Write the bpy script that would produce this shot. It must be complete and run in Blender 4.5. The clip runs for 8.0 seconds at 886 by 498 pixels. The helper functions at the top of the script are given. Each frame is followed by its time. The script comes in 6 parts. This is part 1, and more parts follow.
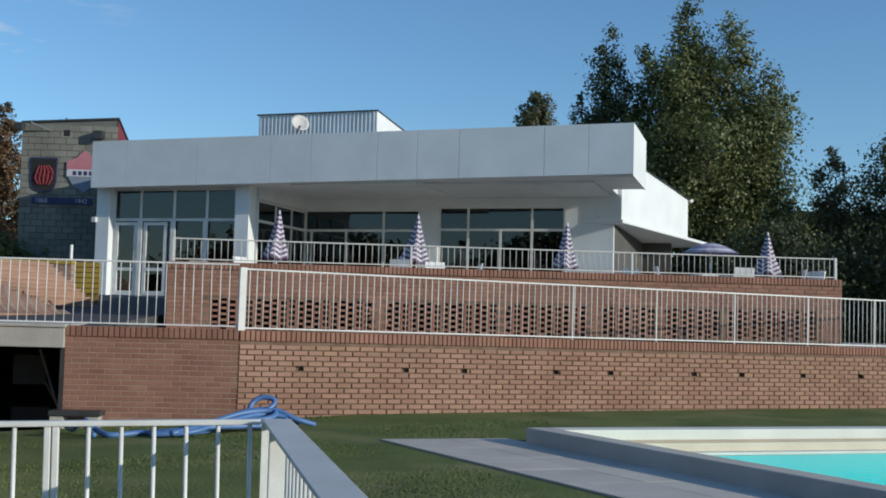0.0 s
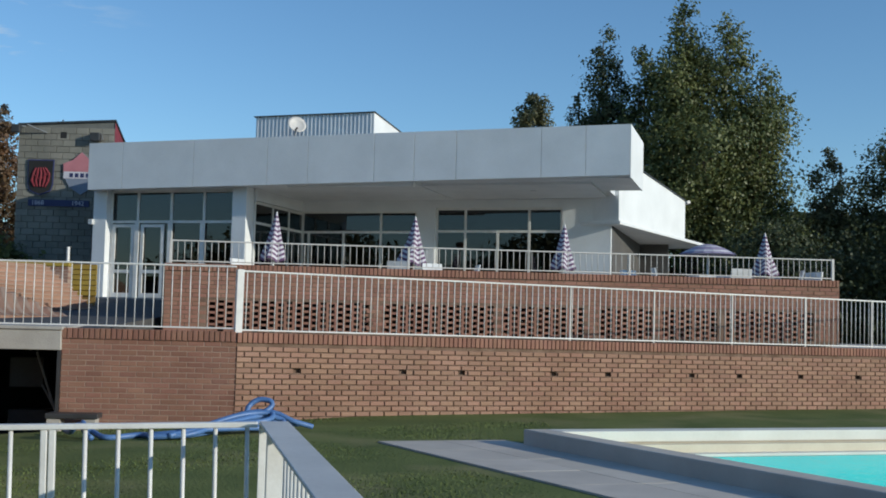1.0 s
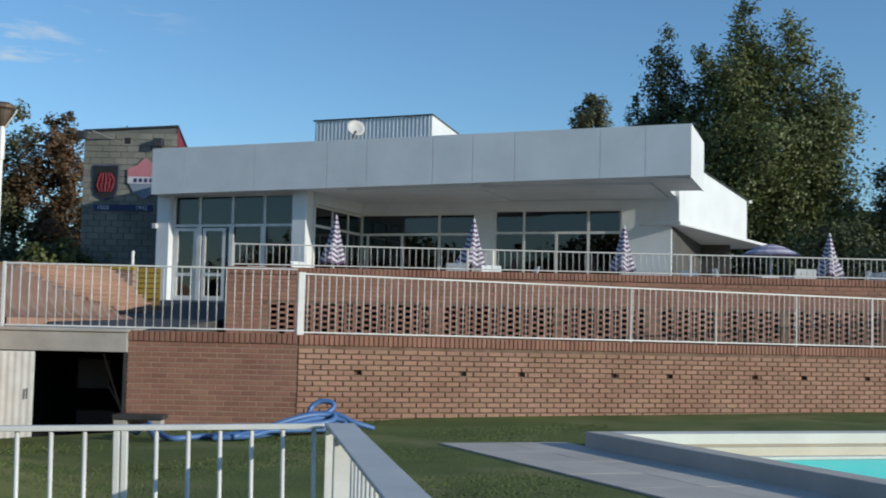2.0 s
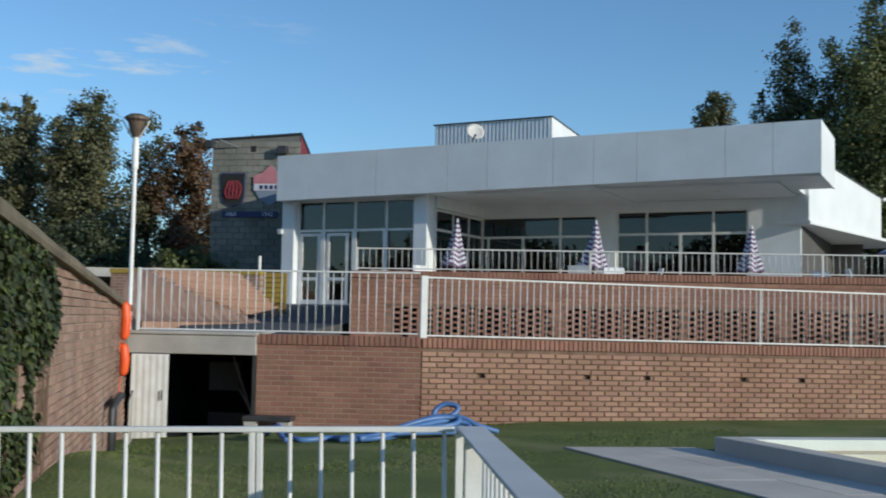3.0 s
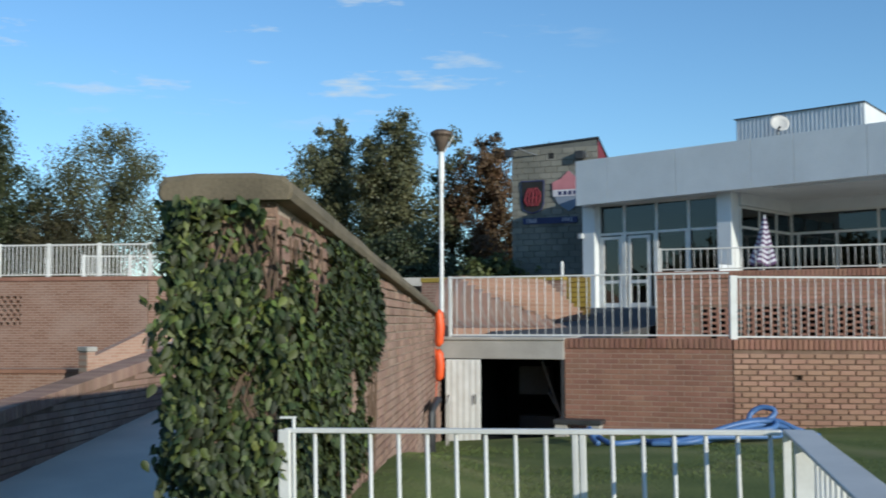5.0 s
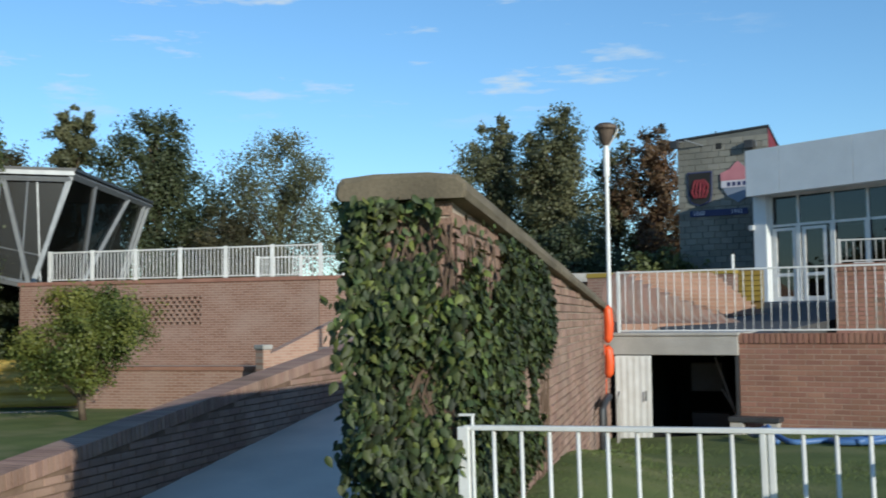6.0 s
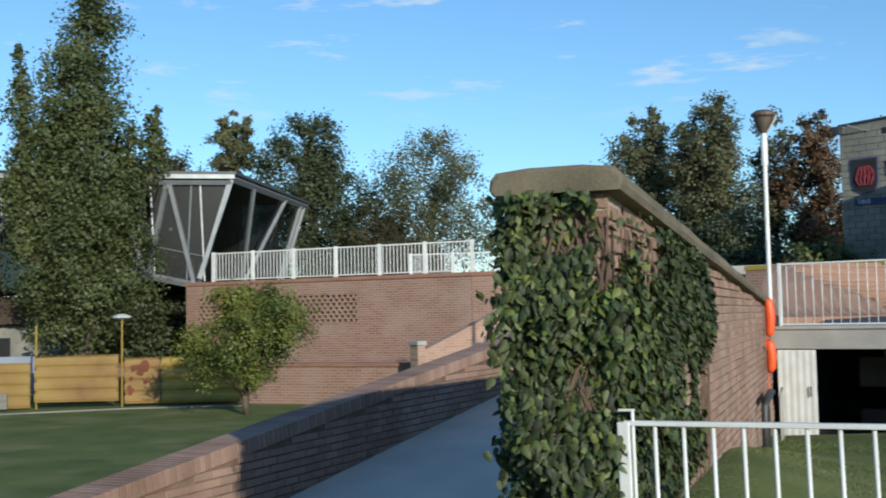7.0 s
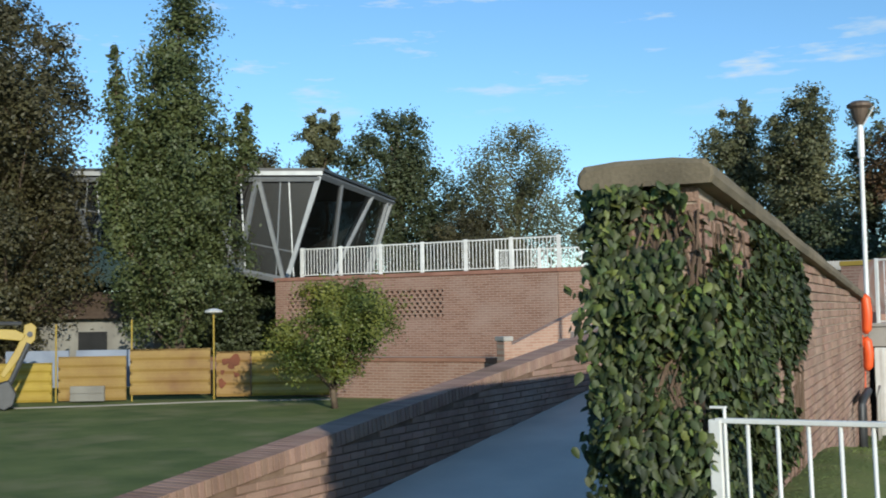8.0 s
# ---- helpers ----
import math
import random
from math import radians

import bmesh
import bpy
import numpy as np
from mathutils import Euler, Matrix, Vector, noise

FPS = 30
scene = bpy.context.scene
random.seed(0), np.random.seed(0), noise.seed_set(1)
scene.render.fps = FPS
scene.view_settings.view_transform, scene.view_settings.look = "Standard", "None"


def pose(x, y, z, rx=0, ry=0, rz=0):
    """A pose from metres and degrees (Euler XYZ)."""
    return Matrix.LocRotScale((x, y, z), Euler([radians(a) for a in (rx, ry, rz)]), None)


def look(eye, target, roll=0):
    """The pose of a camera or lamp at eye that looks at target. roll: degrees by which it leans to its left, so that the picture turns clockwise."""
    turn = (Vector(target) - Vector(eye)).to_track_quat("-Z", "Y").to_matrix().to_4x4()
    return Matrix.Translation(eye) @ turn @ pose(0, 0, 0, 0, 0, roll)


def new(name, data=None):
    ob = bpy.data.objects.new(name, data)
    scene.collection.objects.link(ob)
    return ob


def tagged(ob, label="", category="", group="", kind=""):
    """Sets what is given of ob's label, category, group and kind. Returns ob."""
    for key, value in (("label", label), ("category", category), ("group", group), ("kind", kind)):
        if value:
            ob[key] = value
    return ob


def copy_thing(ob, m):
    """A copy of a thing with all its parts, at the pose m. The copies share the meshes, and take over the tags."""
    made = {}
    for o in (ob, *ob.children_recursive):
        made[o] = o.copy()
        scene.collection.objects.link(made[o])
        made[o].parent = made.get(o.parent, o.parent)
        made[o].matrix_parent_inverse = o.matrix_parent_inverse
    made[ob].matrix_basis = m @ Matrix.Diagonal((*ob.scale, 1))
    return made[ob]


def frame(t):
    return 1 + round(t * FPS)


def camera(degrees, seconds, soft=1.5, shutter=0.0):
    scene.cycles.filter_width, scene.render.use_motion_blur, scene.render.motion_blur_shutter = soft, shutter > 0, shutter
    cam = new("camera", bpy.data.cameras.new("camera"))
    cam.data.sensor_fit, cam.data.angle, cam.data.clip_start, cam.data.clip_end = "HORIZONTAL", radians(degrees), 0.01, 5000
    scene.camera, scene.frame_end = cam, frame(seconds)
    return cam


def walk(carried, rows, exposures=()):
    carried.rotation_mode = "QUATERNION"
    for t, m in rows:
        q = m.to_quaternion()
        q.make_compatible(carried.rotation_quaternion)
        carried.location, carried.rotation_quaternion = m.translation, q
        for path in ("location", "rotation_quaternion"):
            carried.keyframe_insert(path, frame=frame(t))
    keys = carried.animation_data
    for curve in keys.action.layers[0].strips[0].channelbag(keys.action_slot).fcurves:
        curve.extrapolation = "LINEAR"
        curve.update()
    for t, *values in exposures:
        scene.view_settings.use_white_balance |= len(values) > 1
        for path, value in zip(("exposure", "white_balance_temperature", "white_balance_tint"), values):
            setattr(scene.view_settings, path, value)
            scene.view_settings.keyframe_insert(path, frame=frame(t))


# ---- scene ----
cam = camera(44.0, 8.0, soft=1.8, shutter=0.4)
PATH = [
    (0, (-0.01, 0.02, 1.49), (-0.012, 2.017, 1.614), 1.5),
    (0.5, (0.0, 0.021, 1.496), (0.002, 2.017, 1.62), 1.2),
    (1, (-0.013, 0.034, 1.491), (-0.01, 2.03, 1.618), 1.4),
    (2.3, (-0.043, 0.011, 1.494), (-0.197, 2.001, 1.622), 1.2),
    (2.5, (-0.049, 0.016, 1.493), (-0.241, 2.003, 1.621), 1.2),
    (3, (-0.076, 0.039, 1.491), (-0.395, 2.009, 1.62), 1.1),
    (3.5, (-0.085, 0.024, 1.492), (-0.513, 1.973, 1.622), 0.4),
    (4, (-0.096, -0.013, 1.493), (-0.656, 1.903, 1.625), 0.1),
    (4.5, (-0.107, -0.042, 1.492), (-0.802, 1.829, 1.624), -0.1),
    (5.8, (-0.151, -0.079, 1.499), (-1.199, 1.619, 1.627), -0.5),
    (6, (-0.176, -0.066, 1.498), (-1.27, 1.603, 1.625), -0.7),
    (6.5, (-0.202, -0.027, 1.494), (-1.408, 1.564, 1.62), -1.0),
    (7, (-0.206, -0.061, 1.493), (-1.519, 1.443, 1.617), -1.2),
    (7.5, (-0.211, -0.057, 1.485), (-1.585, 1.391, 1.607), -1.0),
    (8, (-0.219, -0.054, 1.489), (-1.646, 1.342, 1.608), -1.0),
]
walk(cam, [(t, look(eye, target, roll)) for t, eye, target, roll in PATH], exposures=[(0.0, -0.35, 6050, 4), (2.5, -0.35, 6050, 4), (4.5, -0.27, 5950, 3), (6.5, -0.14, 5950, 2), (8.0, -0.08, 6050, 2)])

# ---- world, sun, exposure ----
world = bpy.data.worlds.new("sky_world")
scene.world = world
world.use_nodes = True
SUN_EL, SUN_AZ = radians(15.5), radians(-25)          # azimuth from +x towards +y
wn = world.node_tree.nodes
sky = wn.new("ShaderNodeTexSky")
sky.sky_type, sky.sun_disc = "NISHITA", False
sky.sun_elevation, sky.sun_rotation = SUN_EL, radians(90) - SUN_AZ
sky.air_density, sky.dust_density, sky.ozone_density = 1.0, 0.1, 4.0
wn["Background"].inputs[1].default_value = 0.185
wl_ = world.node_tree.links
# thin wisps of cloud low over the trees
wtc, wmap, wno = wn.new("ShaderNodeTexCoord"), wn.new("ShaderNodeMapping"), wn.new("ShaderNodeTexNoise")
wmap.inputs["Scale"].default_value = (5.5, 5.5, 30.0)
wno.inputs["Scale"].default_value, wno.inputs["Detail"].default_value, wno.inputs["Roughness"].default_value = 1.6, 7.0, 0.6
wsep, wthr, wlow, whigh, wside = wn.new("ShaderNodeSeparateXYZ"), wn.new("ShaderNodeMapRange"), wn.new("ShaderNodeMapRange"), wn.new("ShaderNodeMapRange"), wn.new("ShaderNodeMapRange")
for node, values in ((wthr, (0.57, 0.70, 0.0, 0.9)), (wlow, (0.17, 0.21, 0.0, 1.0)), (whigh, (0.30, 0.36, 1.0, 0.0)), (wside, (-0.25, -0.45, 0.0, 1.0))):
    for k_, value_ in enumerate(values):
        node.inputs[k_ + 1].default_value = value_
wl_.new(wtc.outputs["Generated"], wmap.inputs["Vector"])
wl_.new(wmap.outputs[0], wno.inputs["Vector"])
wl_.new(wtc.outputs["Generated"], wsep.inputs[0])
wl_.new(wno.outputs[0], wthr.inputs[0])
wl_.new(wsep.outputs[2], wlow.inputs[0])
wl_.new(wsep.outputs[2], whigh.inputs[0])
wl_.new(wsep.outputs[0], wside.inputs[0])
last_ = wthr.outputs[0]
for node in (wlow, whigh, wside):
    mul = wn.new("ShaderNodeMath")
    mul.operation = "MULTIPLY"
    wl_.new(last_, mul.inputs[0])
    wl_.new(node.outputs[0], mul.inputs[1])
    last_ = mul.outputs[0]
wmix = wn.new("ShaderNodeMixRGB")
wmix.inputs[2].default_value = (4.2, 4.4, 4.6, 1)
wl_.new(last_, wmix.inputs[0])
wl_.new(sky.outputs[0], wmix.inputs[1])
wl_.new(wmix.outputs[0], wn["Background"].inputs[0])
sun = new("sun", bpy.data.lights.new("sun", "SUN"))
sun.data.energy, sun.data.angle, sun.data.color = 4.8, radians(0.6), (1.0, 0.90, 0.76)
sun_dir = Vector((math.cos(SUN_EL) * math.cos(SUN_AZ), math.cos(SUN_EL) * math.sin(SUN_AZ), math.sin(SUN_EL)))
sun.matrix_world = look(sun_dir * 60, (0, 0, 0))


# ---- materials ----
def mat(name, color, color2=None, rough=0.7, metal=0.0, scale=6.0, bump=0.15, fine=60.0, vary=0.0, spec=0.5, detail=6.0, stains=0.0, stain_color=None):
    """Two-scale noise colour with grain, optional random change from piece to piece, and relief."""
    m = bpy.data.materials.new(name)
    m.use_nodes = True
    n, l = m.node_tree.nodes, m.node_tree.links
    b = n["Principled BSDF"]
    b.inputs["Roughness"].default_value, b.inputs["Metallic"].default_value = rough, metal
    b.inputs["Specular IOR Level"].default_value = spec
    color2 = color2 or tuple(c * 0.75 for c in color)
    tc = n.new("ShaderNodeTexCoord")
    big, small = n.new("ShaderNodeTexNoise"), n.new("ShaderNodeTexNoise")
    big.inputs["Scale"].default_value, big.inputs["Detail"].default_value = scale, detail
    small.inputs["Scale"].default_value, small.inputs["Detail"].default_value = fine, 4.0
    geo = n.new("ShaderNodeNewGeometry")
    for t in (big, small):
        l.new(geo.outputs["Position"], t.inputs["Vector"])
    ramp = n.new("ShaderNodeValToRGB")
    ramp.color_ramp.elements[0].position, ramp.color_ramp.elements[1].position = 0.3, 0.7
    ramp.color_ramp.elements[0].color, ramp.color_ramp.elements[1].color = (*color2, 1), (*color, 1)
    add = n.new("ShaderNodeMath")
    add.operation = "MULTIPLY_ADD"
    l.new(small.outputs[0], add.inputs[0])
    add.inputs[1].default_value = 0.35
    l.new(big.outputs[0], add.inputs[2])
    sub = n.new("ShaderNodeMath")
    sub.operation = "SUBTRACT"
    sub.inputs[1].default_value = 0.175
    l.new(add.outputs[0], sub.inputs[0])
    l.new(sub.outputs[0], ramp.inputs[0])
    out = ramp.outputs[0]
    if vary:
        info = n.new("ShaderNodeObjectInfo")
        mix = n.new("ShaderNodeMath")
        l.new(info.outputs["Random"], mix.inputs[0])
        l.new(geo.outputs["Random Per Island"], mix.inputs[1])
        fr = n.new("ShaderNodeMath")
        fr.operation = "FRACT"
        l.new(mix.outputs[0], fr.inputs[0])
        mr = n.new("ShaderNodeMapRange")
        mr.inputs[3].default_value, mr.inputs[4].default_value = 1 - vary, 1 + vary
        l.new(fr.outputs[0], mr.inputs[0])
        hs = n.new("ShaderNodeHueSaturation")
        l.new(mr.outputs[0], hs.inputs["Value"])
        m2 = n.new("ShaderNodeMapRange")
        m2.inputs[3].default_value, m2.inputs[4].default_value = 0.5 - vary * 0.045, 0.5 + vary * 0.045
        f2 = n.new("ShaderNodeMath")
        f2.operation = "MULTIPLY"
        f2.inputs[1].default_value = 7.31
        f3 = n.new("ShaderNodeMath")
        f3.operation = "FRACT"
        l.new(fr.outputs[0], f2.inputs[0])
        l.new(f2.outputs[0], f3.inputs[0])
        l.new(f3.outputs[0], m2.inputs[0])
        l.new(m2.outputs[0], hs.inputs["Hue"])
        l.new(out, hs.inputs["Color"])
        out = hs.outputs[0]
    if stains:
        sn = n.new("ShaderNodeTexNoise")
        sn.inputs["Scale"].default_value, sn.inputs["Detail"].default_value = 0.7, 8.0
        l.new(geo.outputs["Position"], sn.inputs["Vector"])
        sr = n.new("ShaderNodeMapRange")
        sr.inputs[1].default_value, sr.inputs[2].default_value = 0.5, 0.75
        sr.inputs[3].default_value, sr.inputs[4].default_value = 0.0, stains
        l.new(sn.outputs[0], sr.inputs[0])
        mx = n.new("ShaderNodeMixRGB")
        mx.inputs[2].default_value = (*(stain_color or [c * 0.45 for c in color2]), 1)
        l.new(sr.outputs[0], mx.inputs[0])
        l.new(out, mx.inputs[1])
        out = mx.outputs[0]
    l.new(out, b.inputs["Base Color"])
    if bump:
        bp = n.new("ShaderNodeBump")
        bp.inputs["Strength"].default_value, bp.inputs["Distance"].default_value = bump, 0.02
        l.new(small.outputs[0], bp.inputs["Height"])
        l.new(bp.outputs[0], b.inputs["Normal"])
    return m


def leaf_mat(name, color, color2, rough=0.55, trans=0.3, vary=0.22):
    m = mat(name, color, color2, rough, scale=0.6, fine=9.0, bump=0, vary=vary)
    n, l = m.node_tree.nodes, m.node_tree.links
    b = n["Principled BSDF"]
    tr = n.new("ShaderNodeBsdfTranslucent")
    l.new(b.inputs["Base Color"].links[0].from_socket, tr.inputs["Color"])
    mx = n.new("ShaderNodeMixShader")
    mx.inputs[0].default_value = trans
    l.new(b.outputs[0], mx.inputs[1])
    l.new(tr.outputs[0], mx.inputs[2])
    l.new(mx.outputs[0], n["Material Output"].inputs[0])
    return m


def glass_mat(name, tint, gloss=1.0, ior=1.5, wavy=0.0, rough=0.0):
    m = bpy.data.materials.new(name)
    m.use_nodes = True
    n, l = m.node_tree.nodes, m.node_tree.links
    n.remove(n["Principled BSDF"])
    tr, gl, fr, mx = (n.new("ShaderNodeBsdf" + "Transparent"), n.new("ShaderNodeBsdfGlossy"), n.new("ShaderNodeFresnel"), n.new("ShaderNodeMixShader"))
    tr.inputs[0].default_value = (*tint, 1)
    gl.inputs["Roughness"].default_value = rough
    gl.inputs[0].default_value = (gloss, gloss, gloss, 1)
    fr.inputs[0].default_value = ior
    l.new(fr.outputs[0], mx.inputs[0])
    l.new(tr.outputs[0], mx.inputs[1])
    l.new(gl.outputs[0], mx.inputs[2])
    l.new(mx.outputs[0], n["Material Output"].inputs[0])
    if wavy:
        geo, no, bp = n.new("ShaderNodeNewGeometry"), n.new("ShaderNodeTexNoise"), n.new("ShaderNodeBump")
        no.inputs["Scale"].default_value, no.inputs["Detail"].default_value = 5.0, 3.0
        bp.inputs["Strength"].default_value, bp.inputs["Distance"].default_value = wavy, 0.05
        l.new(geo.outputs["Position"], no.inputs["Vector"])
        l.new(no.outputs[0], bp.inputs["Height"])
        l.new(bp.outputs[0], gl.inputs["Normal"])
        l.new(bp.outputs[0], fr.inputs["Normal"])
    return m


BRICK = mat("brick_clay", (0.325, 0.175, 0.125), (0.255, 0.128, 0.09), 0.9, scale=1.6, fine=90, bump=0.35, vary=0.12, spec=0.2, stains=0.3, stain_color=(0.20, 0.13, 0.10))
BRICK_L = mat("brick_pale", (0.37, 0.225, 0.16), (0.295, 0.168, 0.115), 0.9, scale=0.9, fine=90, bump=0.35, vary=0.13, spec=0.2, stains=0.3, stain_color=(0.26, 0.17, 0.12))
BRICK_OLD = mat("brick_old", (0.365, 0.24, 0.185), (0.25, 0.157, 0.118), 0.92, scale=1.8, fine=70, bump=0.5, vary=0.15, spec=0.2, stains=0.45, stain_color=(0.42, 0.34, 0.28))
MORTAR = mat("mortar", (0.40, 0.285, 0.22), (0.30, 0.21, 0.16), 0.95, scale=4, fine=120, bump=0.3, spec=0.1)
MORTAR_P = mat("pale_mortar", (0.50, 0.41, 0.33), (0.34, 0.265, 0.21), 0.95, scale=3, fine=120, bump=0.3, spec=0.1, stains=0.5)
MORTAR_D = mat("mortar_dark", (0.24, 0.165, 0.12), (0.14, 0.09, 0.065), 0.95, scale=4, fine=120, bump=0.3, spec=0.1)
WHITE = mat("white_paint", (0.78, 0.79, 0.79), (0.70, 0.71, 0.71), 0.55, scale=1.2, fine=25, bump=0.03, stains=0.12)
WHITE_M = mat("white_enamel", (0.80, 0.79, 0.76), (0.68, 0.66, 0.62), 0.4, scale=5, fine=60, bump=0.06, stains=0.25)
GREY_M = mat("grey_enamel_rail", (0.64, 0.61, 0.57), (0.54, 0.515, 0.48), 0.45, scale=4, fine=60, bump=0.05, stains=0.2)
CONC = mat("concrete", (0.48, 0.45, 0.41), (0.36, 0.335, 0.30), 0.9, scale=2, fine=50, bump=0.3, stains=0.4)
CONC_OLD = mat("weathered_coping", (0.205, 0.165, 0.11), (0.11, 0.09, 0.06), 0.95, scale=3, fine=60, bump=0.2, stains=0.5)
PAVE = mat("grey_paving", (0.58, 0.52, 0.45), (0.49, 0.44, 0.38), 0.85, scale=2, fine=60, bump=0.2, stains=0.25, vary=0.08)
# dark base carries the shade over the entrance's grey floor
SHADED_FLOOR = mat("dark_shaded_floor", (0.075, 0.072, 0.07), (0.05, 0.048, 0.046), 0.8, scale=2, fine=80, bump=0.2)
RAMP_M = mat("ramp_concrete", (0.70, 0.60, 0.49), (0.61, 0.52, 0.43), 0.75, scale=1.5, fine=50, bump=0.15, stains=0.2)
GRASS_M = mat("lawn", (0.165, 0.19, 0.066), (0.10, 0.128, 0.044), 0.9, scale=0.9, fine=28, bump=0.8, detail=9, spec=0.1, stains=0.75, stain_color=(0.27, 0.24, 0.12))
BLADE = mat("grass_blades", (0.135, 0.165, 0.058), (0.09, 0.12, 0.04), 0.8, scale=0.9, fine=20, bump=0, vary=0.2, spec=0.1)
BLOCK = mat("concrete_block", (0.275, 0.26, 0.22), (0.18, 0.175, 0.15), 0.95, scale=0.9, fine=40, bump=0.4, vary=0.14, spec=0.1)
BLOCK_J = mat("block_joint", (0.17, 0.17, 0.155), None, 0.95, scale=2, fine=50)
ZINC = mat("zinc_sheet", (0.62, 0.64, 0.66), (0.52, 0.54, 0.57), 0.45, 0.35, scale=2, fine=30, bump=0.05)
DARKM = mat("dark_metal", (0.06, 0.062, 0.065), (0.04, 0.04, 0.042), 0.5, 0.2, scale=4, fine=40, bump=0.05)
STEEL = mat("grey_steel", (0.33, 0.34, 0.35), (0.25, 0.26, 0.27), 0.5, 0.5, scale=3, fine=40, bump=0.05)
# dark base stands in for dimness in rooms and under the canopy
DARK_IN = mat("interior_shade_dark", (0.10, 0.095, 0.09), (0.07, 0.065, 0.06), 0.8, scale=1, fine=20)
# black stands in for shade in the store room and openings; also crest paint
BLACK = mat("black_shade_and_paint", (0.02, 0.02, 0.02), (0.012, 0.012, 0.012), 0.9, scale=2, fine=30)
POOL_W = mat("white_pool_coping", (0.74, 0.72, 0.64), (0.66, 0.64, 0.56), 0.7, scale=2, fine=30, bump=0.1, stains=0.2)
TAN = mat("tan_pool_band", (0.42, 0.36, 0.26), (0.36, 0.30, 0.22), 0.7, scale=2, fine=30, bump=0.1)
CREAM = mat("cream_pool_plaster", (0.66, 0.60, 0.46), (0.58, 0.52, 0.39), 0.7, scale=2, fine=30, bump=0.1, stains=0.2)
TURQ = mat("turquoise_pool_paint", (0.05, 0.70, 0.72), (0.04, 0.62, 0.66), 0.6, scale=1, fine=20, bump=0.05)
ORANGE = mat("orange_plastic", (0.85, 0.12, 0.025), (0.75, 0.09, 0.02), 0.45, scale=6, fine=40, bump=0.05)
BLUE_H = mat("blue_hose_plastic", (0.10, 0.20, 0.42), (0.07, 0.15, 0.34), 0.45, scale=5, fine=60, bump=0.1)
YELLOW = mat("yellow_sheet", (0.29, 0.185, 0.05), (0.22, 0.125, 0.035), 0.6, scale=1.2, fine=25, bump=0.1, vary=0.12, stains=0.85, stain_color=(0.15, 0.06, 0.025))
SHEET_B = mat("blue_grey_sheet", (0.27, 0.30, 0.36), (0.20, 0.225, 0.28), 0.6, scale=1.5, fine=25, bump=0.1, stains=0.3)
YELLOW_B = mat("bright_yellow_paint", (0.40, 0.285, 0.045), (0.32, 0.215, 0.035), 0.5, scale=2, fine=25, bump=0.05, stains=0.45, stain_color=(0.2, 0.1, 0.03))
LAMP_BR = mat("brown_lamp_metal", (0.15, 0.105, 0.075), (0.10, 0.07, 0.05), 0.6, 0.2, scale=6, fine=40)
RUST = mat("rusty_red_paint", (0.19, 0.055, 0.022), (0.11, 0.034, 0.015), 0.8, scale=3, fine=30, bump=0.2)
BARK = mat("bark", (0.16, 0.12, 0.085), (0.08, 0.06, 0.045), 0.95, scale=5, fine=40, bump=0.8, spec=0.1)
PURPLE = mat("dark_purple_cloth", (0.15, 0.08, 0.15), (0.11, 0.06, 0.12), 0.9, scale=5, fine=90, bump=0.1)
CLOTH_W = mat("white_cloth", (0.62, 0.60, 0.63), (0.52, 0.50, 0.54), 0.9, scale=5, fine=90, bump=0.1)
RED_P = mat("red_paint", (0.23, 0.022, 0.035), (0.15, 0.018, 0.026), 0.7, scale=3, fine=30, stains=0.3)
BLUE_P = mat("navy_paint", (0.035, 0.045, 0.13), (0.025, 0.03, 0.10), 0.6, scale=3, fine=30)
PINK_P = mat("faded_red_panel", (0.50, 0.20, 0.22), (0.42, 0.16, 0.18), 0.7, scale=3, fine=30)
GREY_P = mat("grey_panel", (0.22, 0.26, 0.33), (0.18, 0.21, 0.27), 0.7, scale=3, fine=30)
PLASTER = mat("plaster_hut", (0.26, 0.245, 0.21), (0.19, 0.175, 0.15), 0.9, scale=1.5, fine=30, stains=0.4)
FURN = mat("white_plastic_chair", (0.75, 0.75, 0.74), None, 0.4, scale=3, fine=30, bump=0)
GLASS = glass_mat("window_glass", (0.22, 0.25, 0.26), 0.9, 1.75)
GLASS_B = glass_mat("tinted_box_glass", (0.24, 0.25, 0.25), 0.28, 1.6, rough=0.3)
WATER = glass_mat("pool_water", (0.80, 1.0, 1.0), 0.5, 1.07, wavy=0.25)
LEAF_POP = leaf_mat("poplar_leaf", (0.17, 0.185, 0.06), (0.095, 0.115, 0.038))
LEAF_DK = leaf_mat("dark_leaf", (0.095, 0.11, 0.045), (0.05, 0.064, 0.028))
LEAF_EU = leaf_mat("grey_green_leaf", (0.165, 0.16, 0.072), (0.10, 0.105, 0.048))
LEAF_RU = leaf_mat("russet_leaf", (0.17, 0.095, 0.045), (0.10, 0.065, 0.03))
LEAF_OL = leaf_mat("olive_leaf", (0.10, 0.088, 0.038), (0.054, 0.05, 0.022))
LEAF_PL = leaf_mat("deep_poplar_leaf", (0.122, 0.14, 0.046), (0.062, 0.08, 0.027))
LEAF_YG = leaf_mat("yellow_green_leaf", (0.22, 0.215, 0.035), (0.085, 0.12, 0.028))
LEAF_IVY = leaf_mat("ivy_leaf", (0.058, 0.076, 0.022), (0.024, 0.034, 0.011), 0.62, 0.15, 0.6)
LEAF_IVYY = leaf_mat("ivy_leaf_light", (0.125, 0.15, 0.034), (0.065, 0.085, 0.022), 0.55, 0.2, 0.55)
STEM = mat("dry_stem", (0.14, 0.09, 0.06), None, 0.9, scale=8, fine=50)


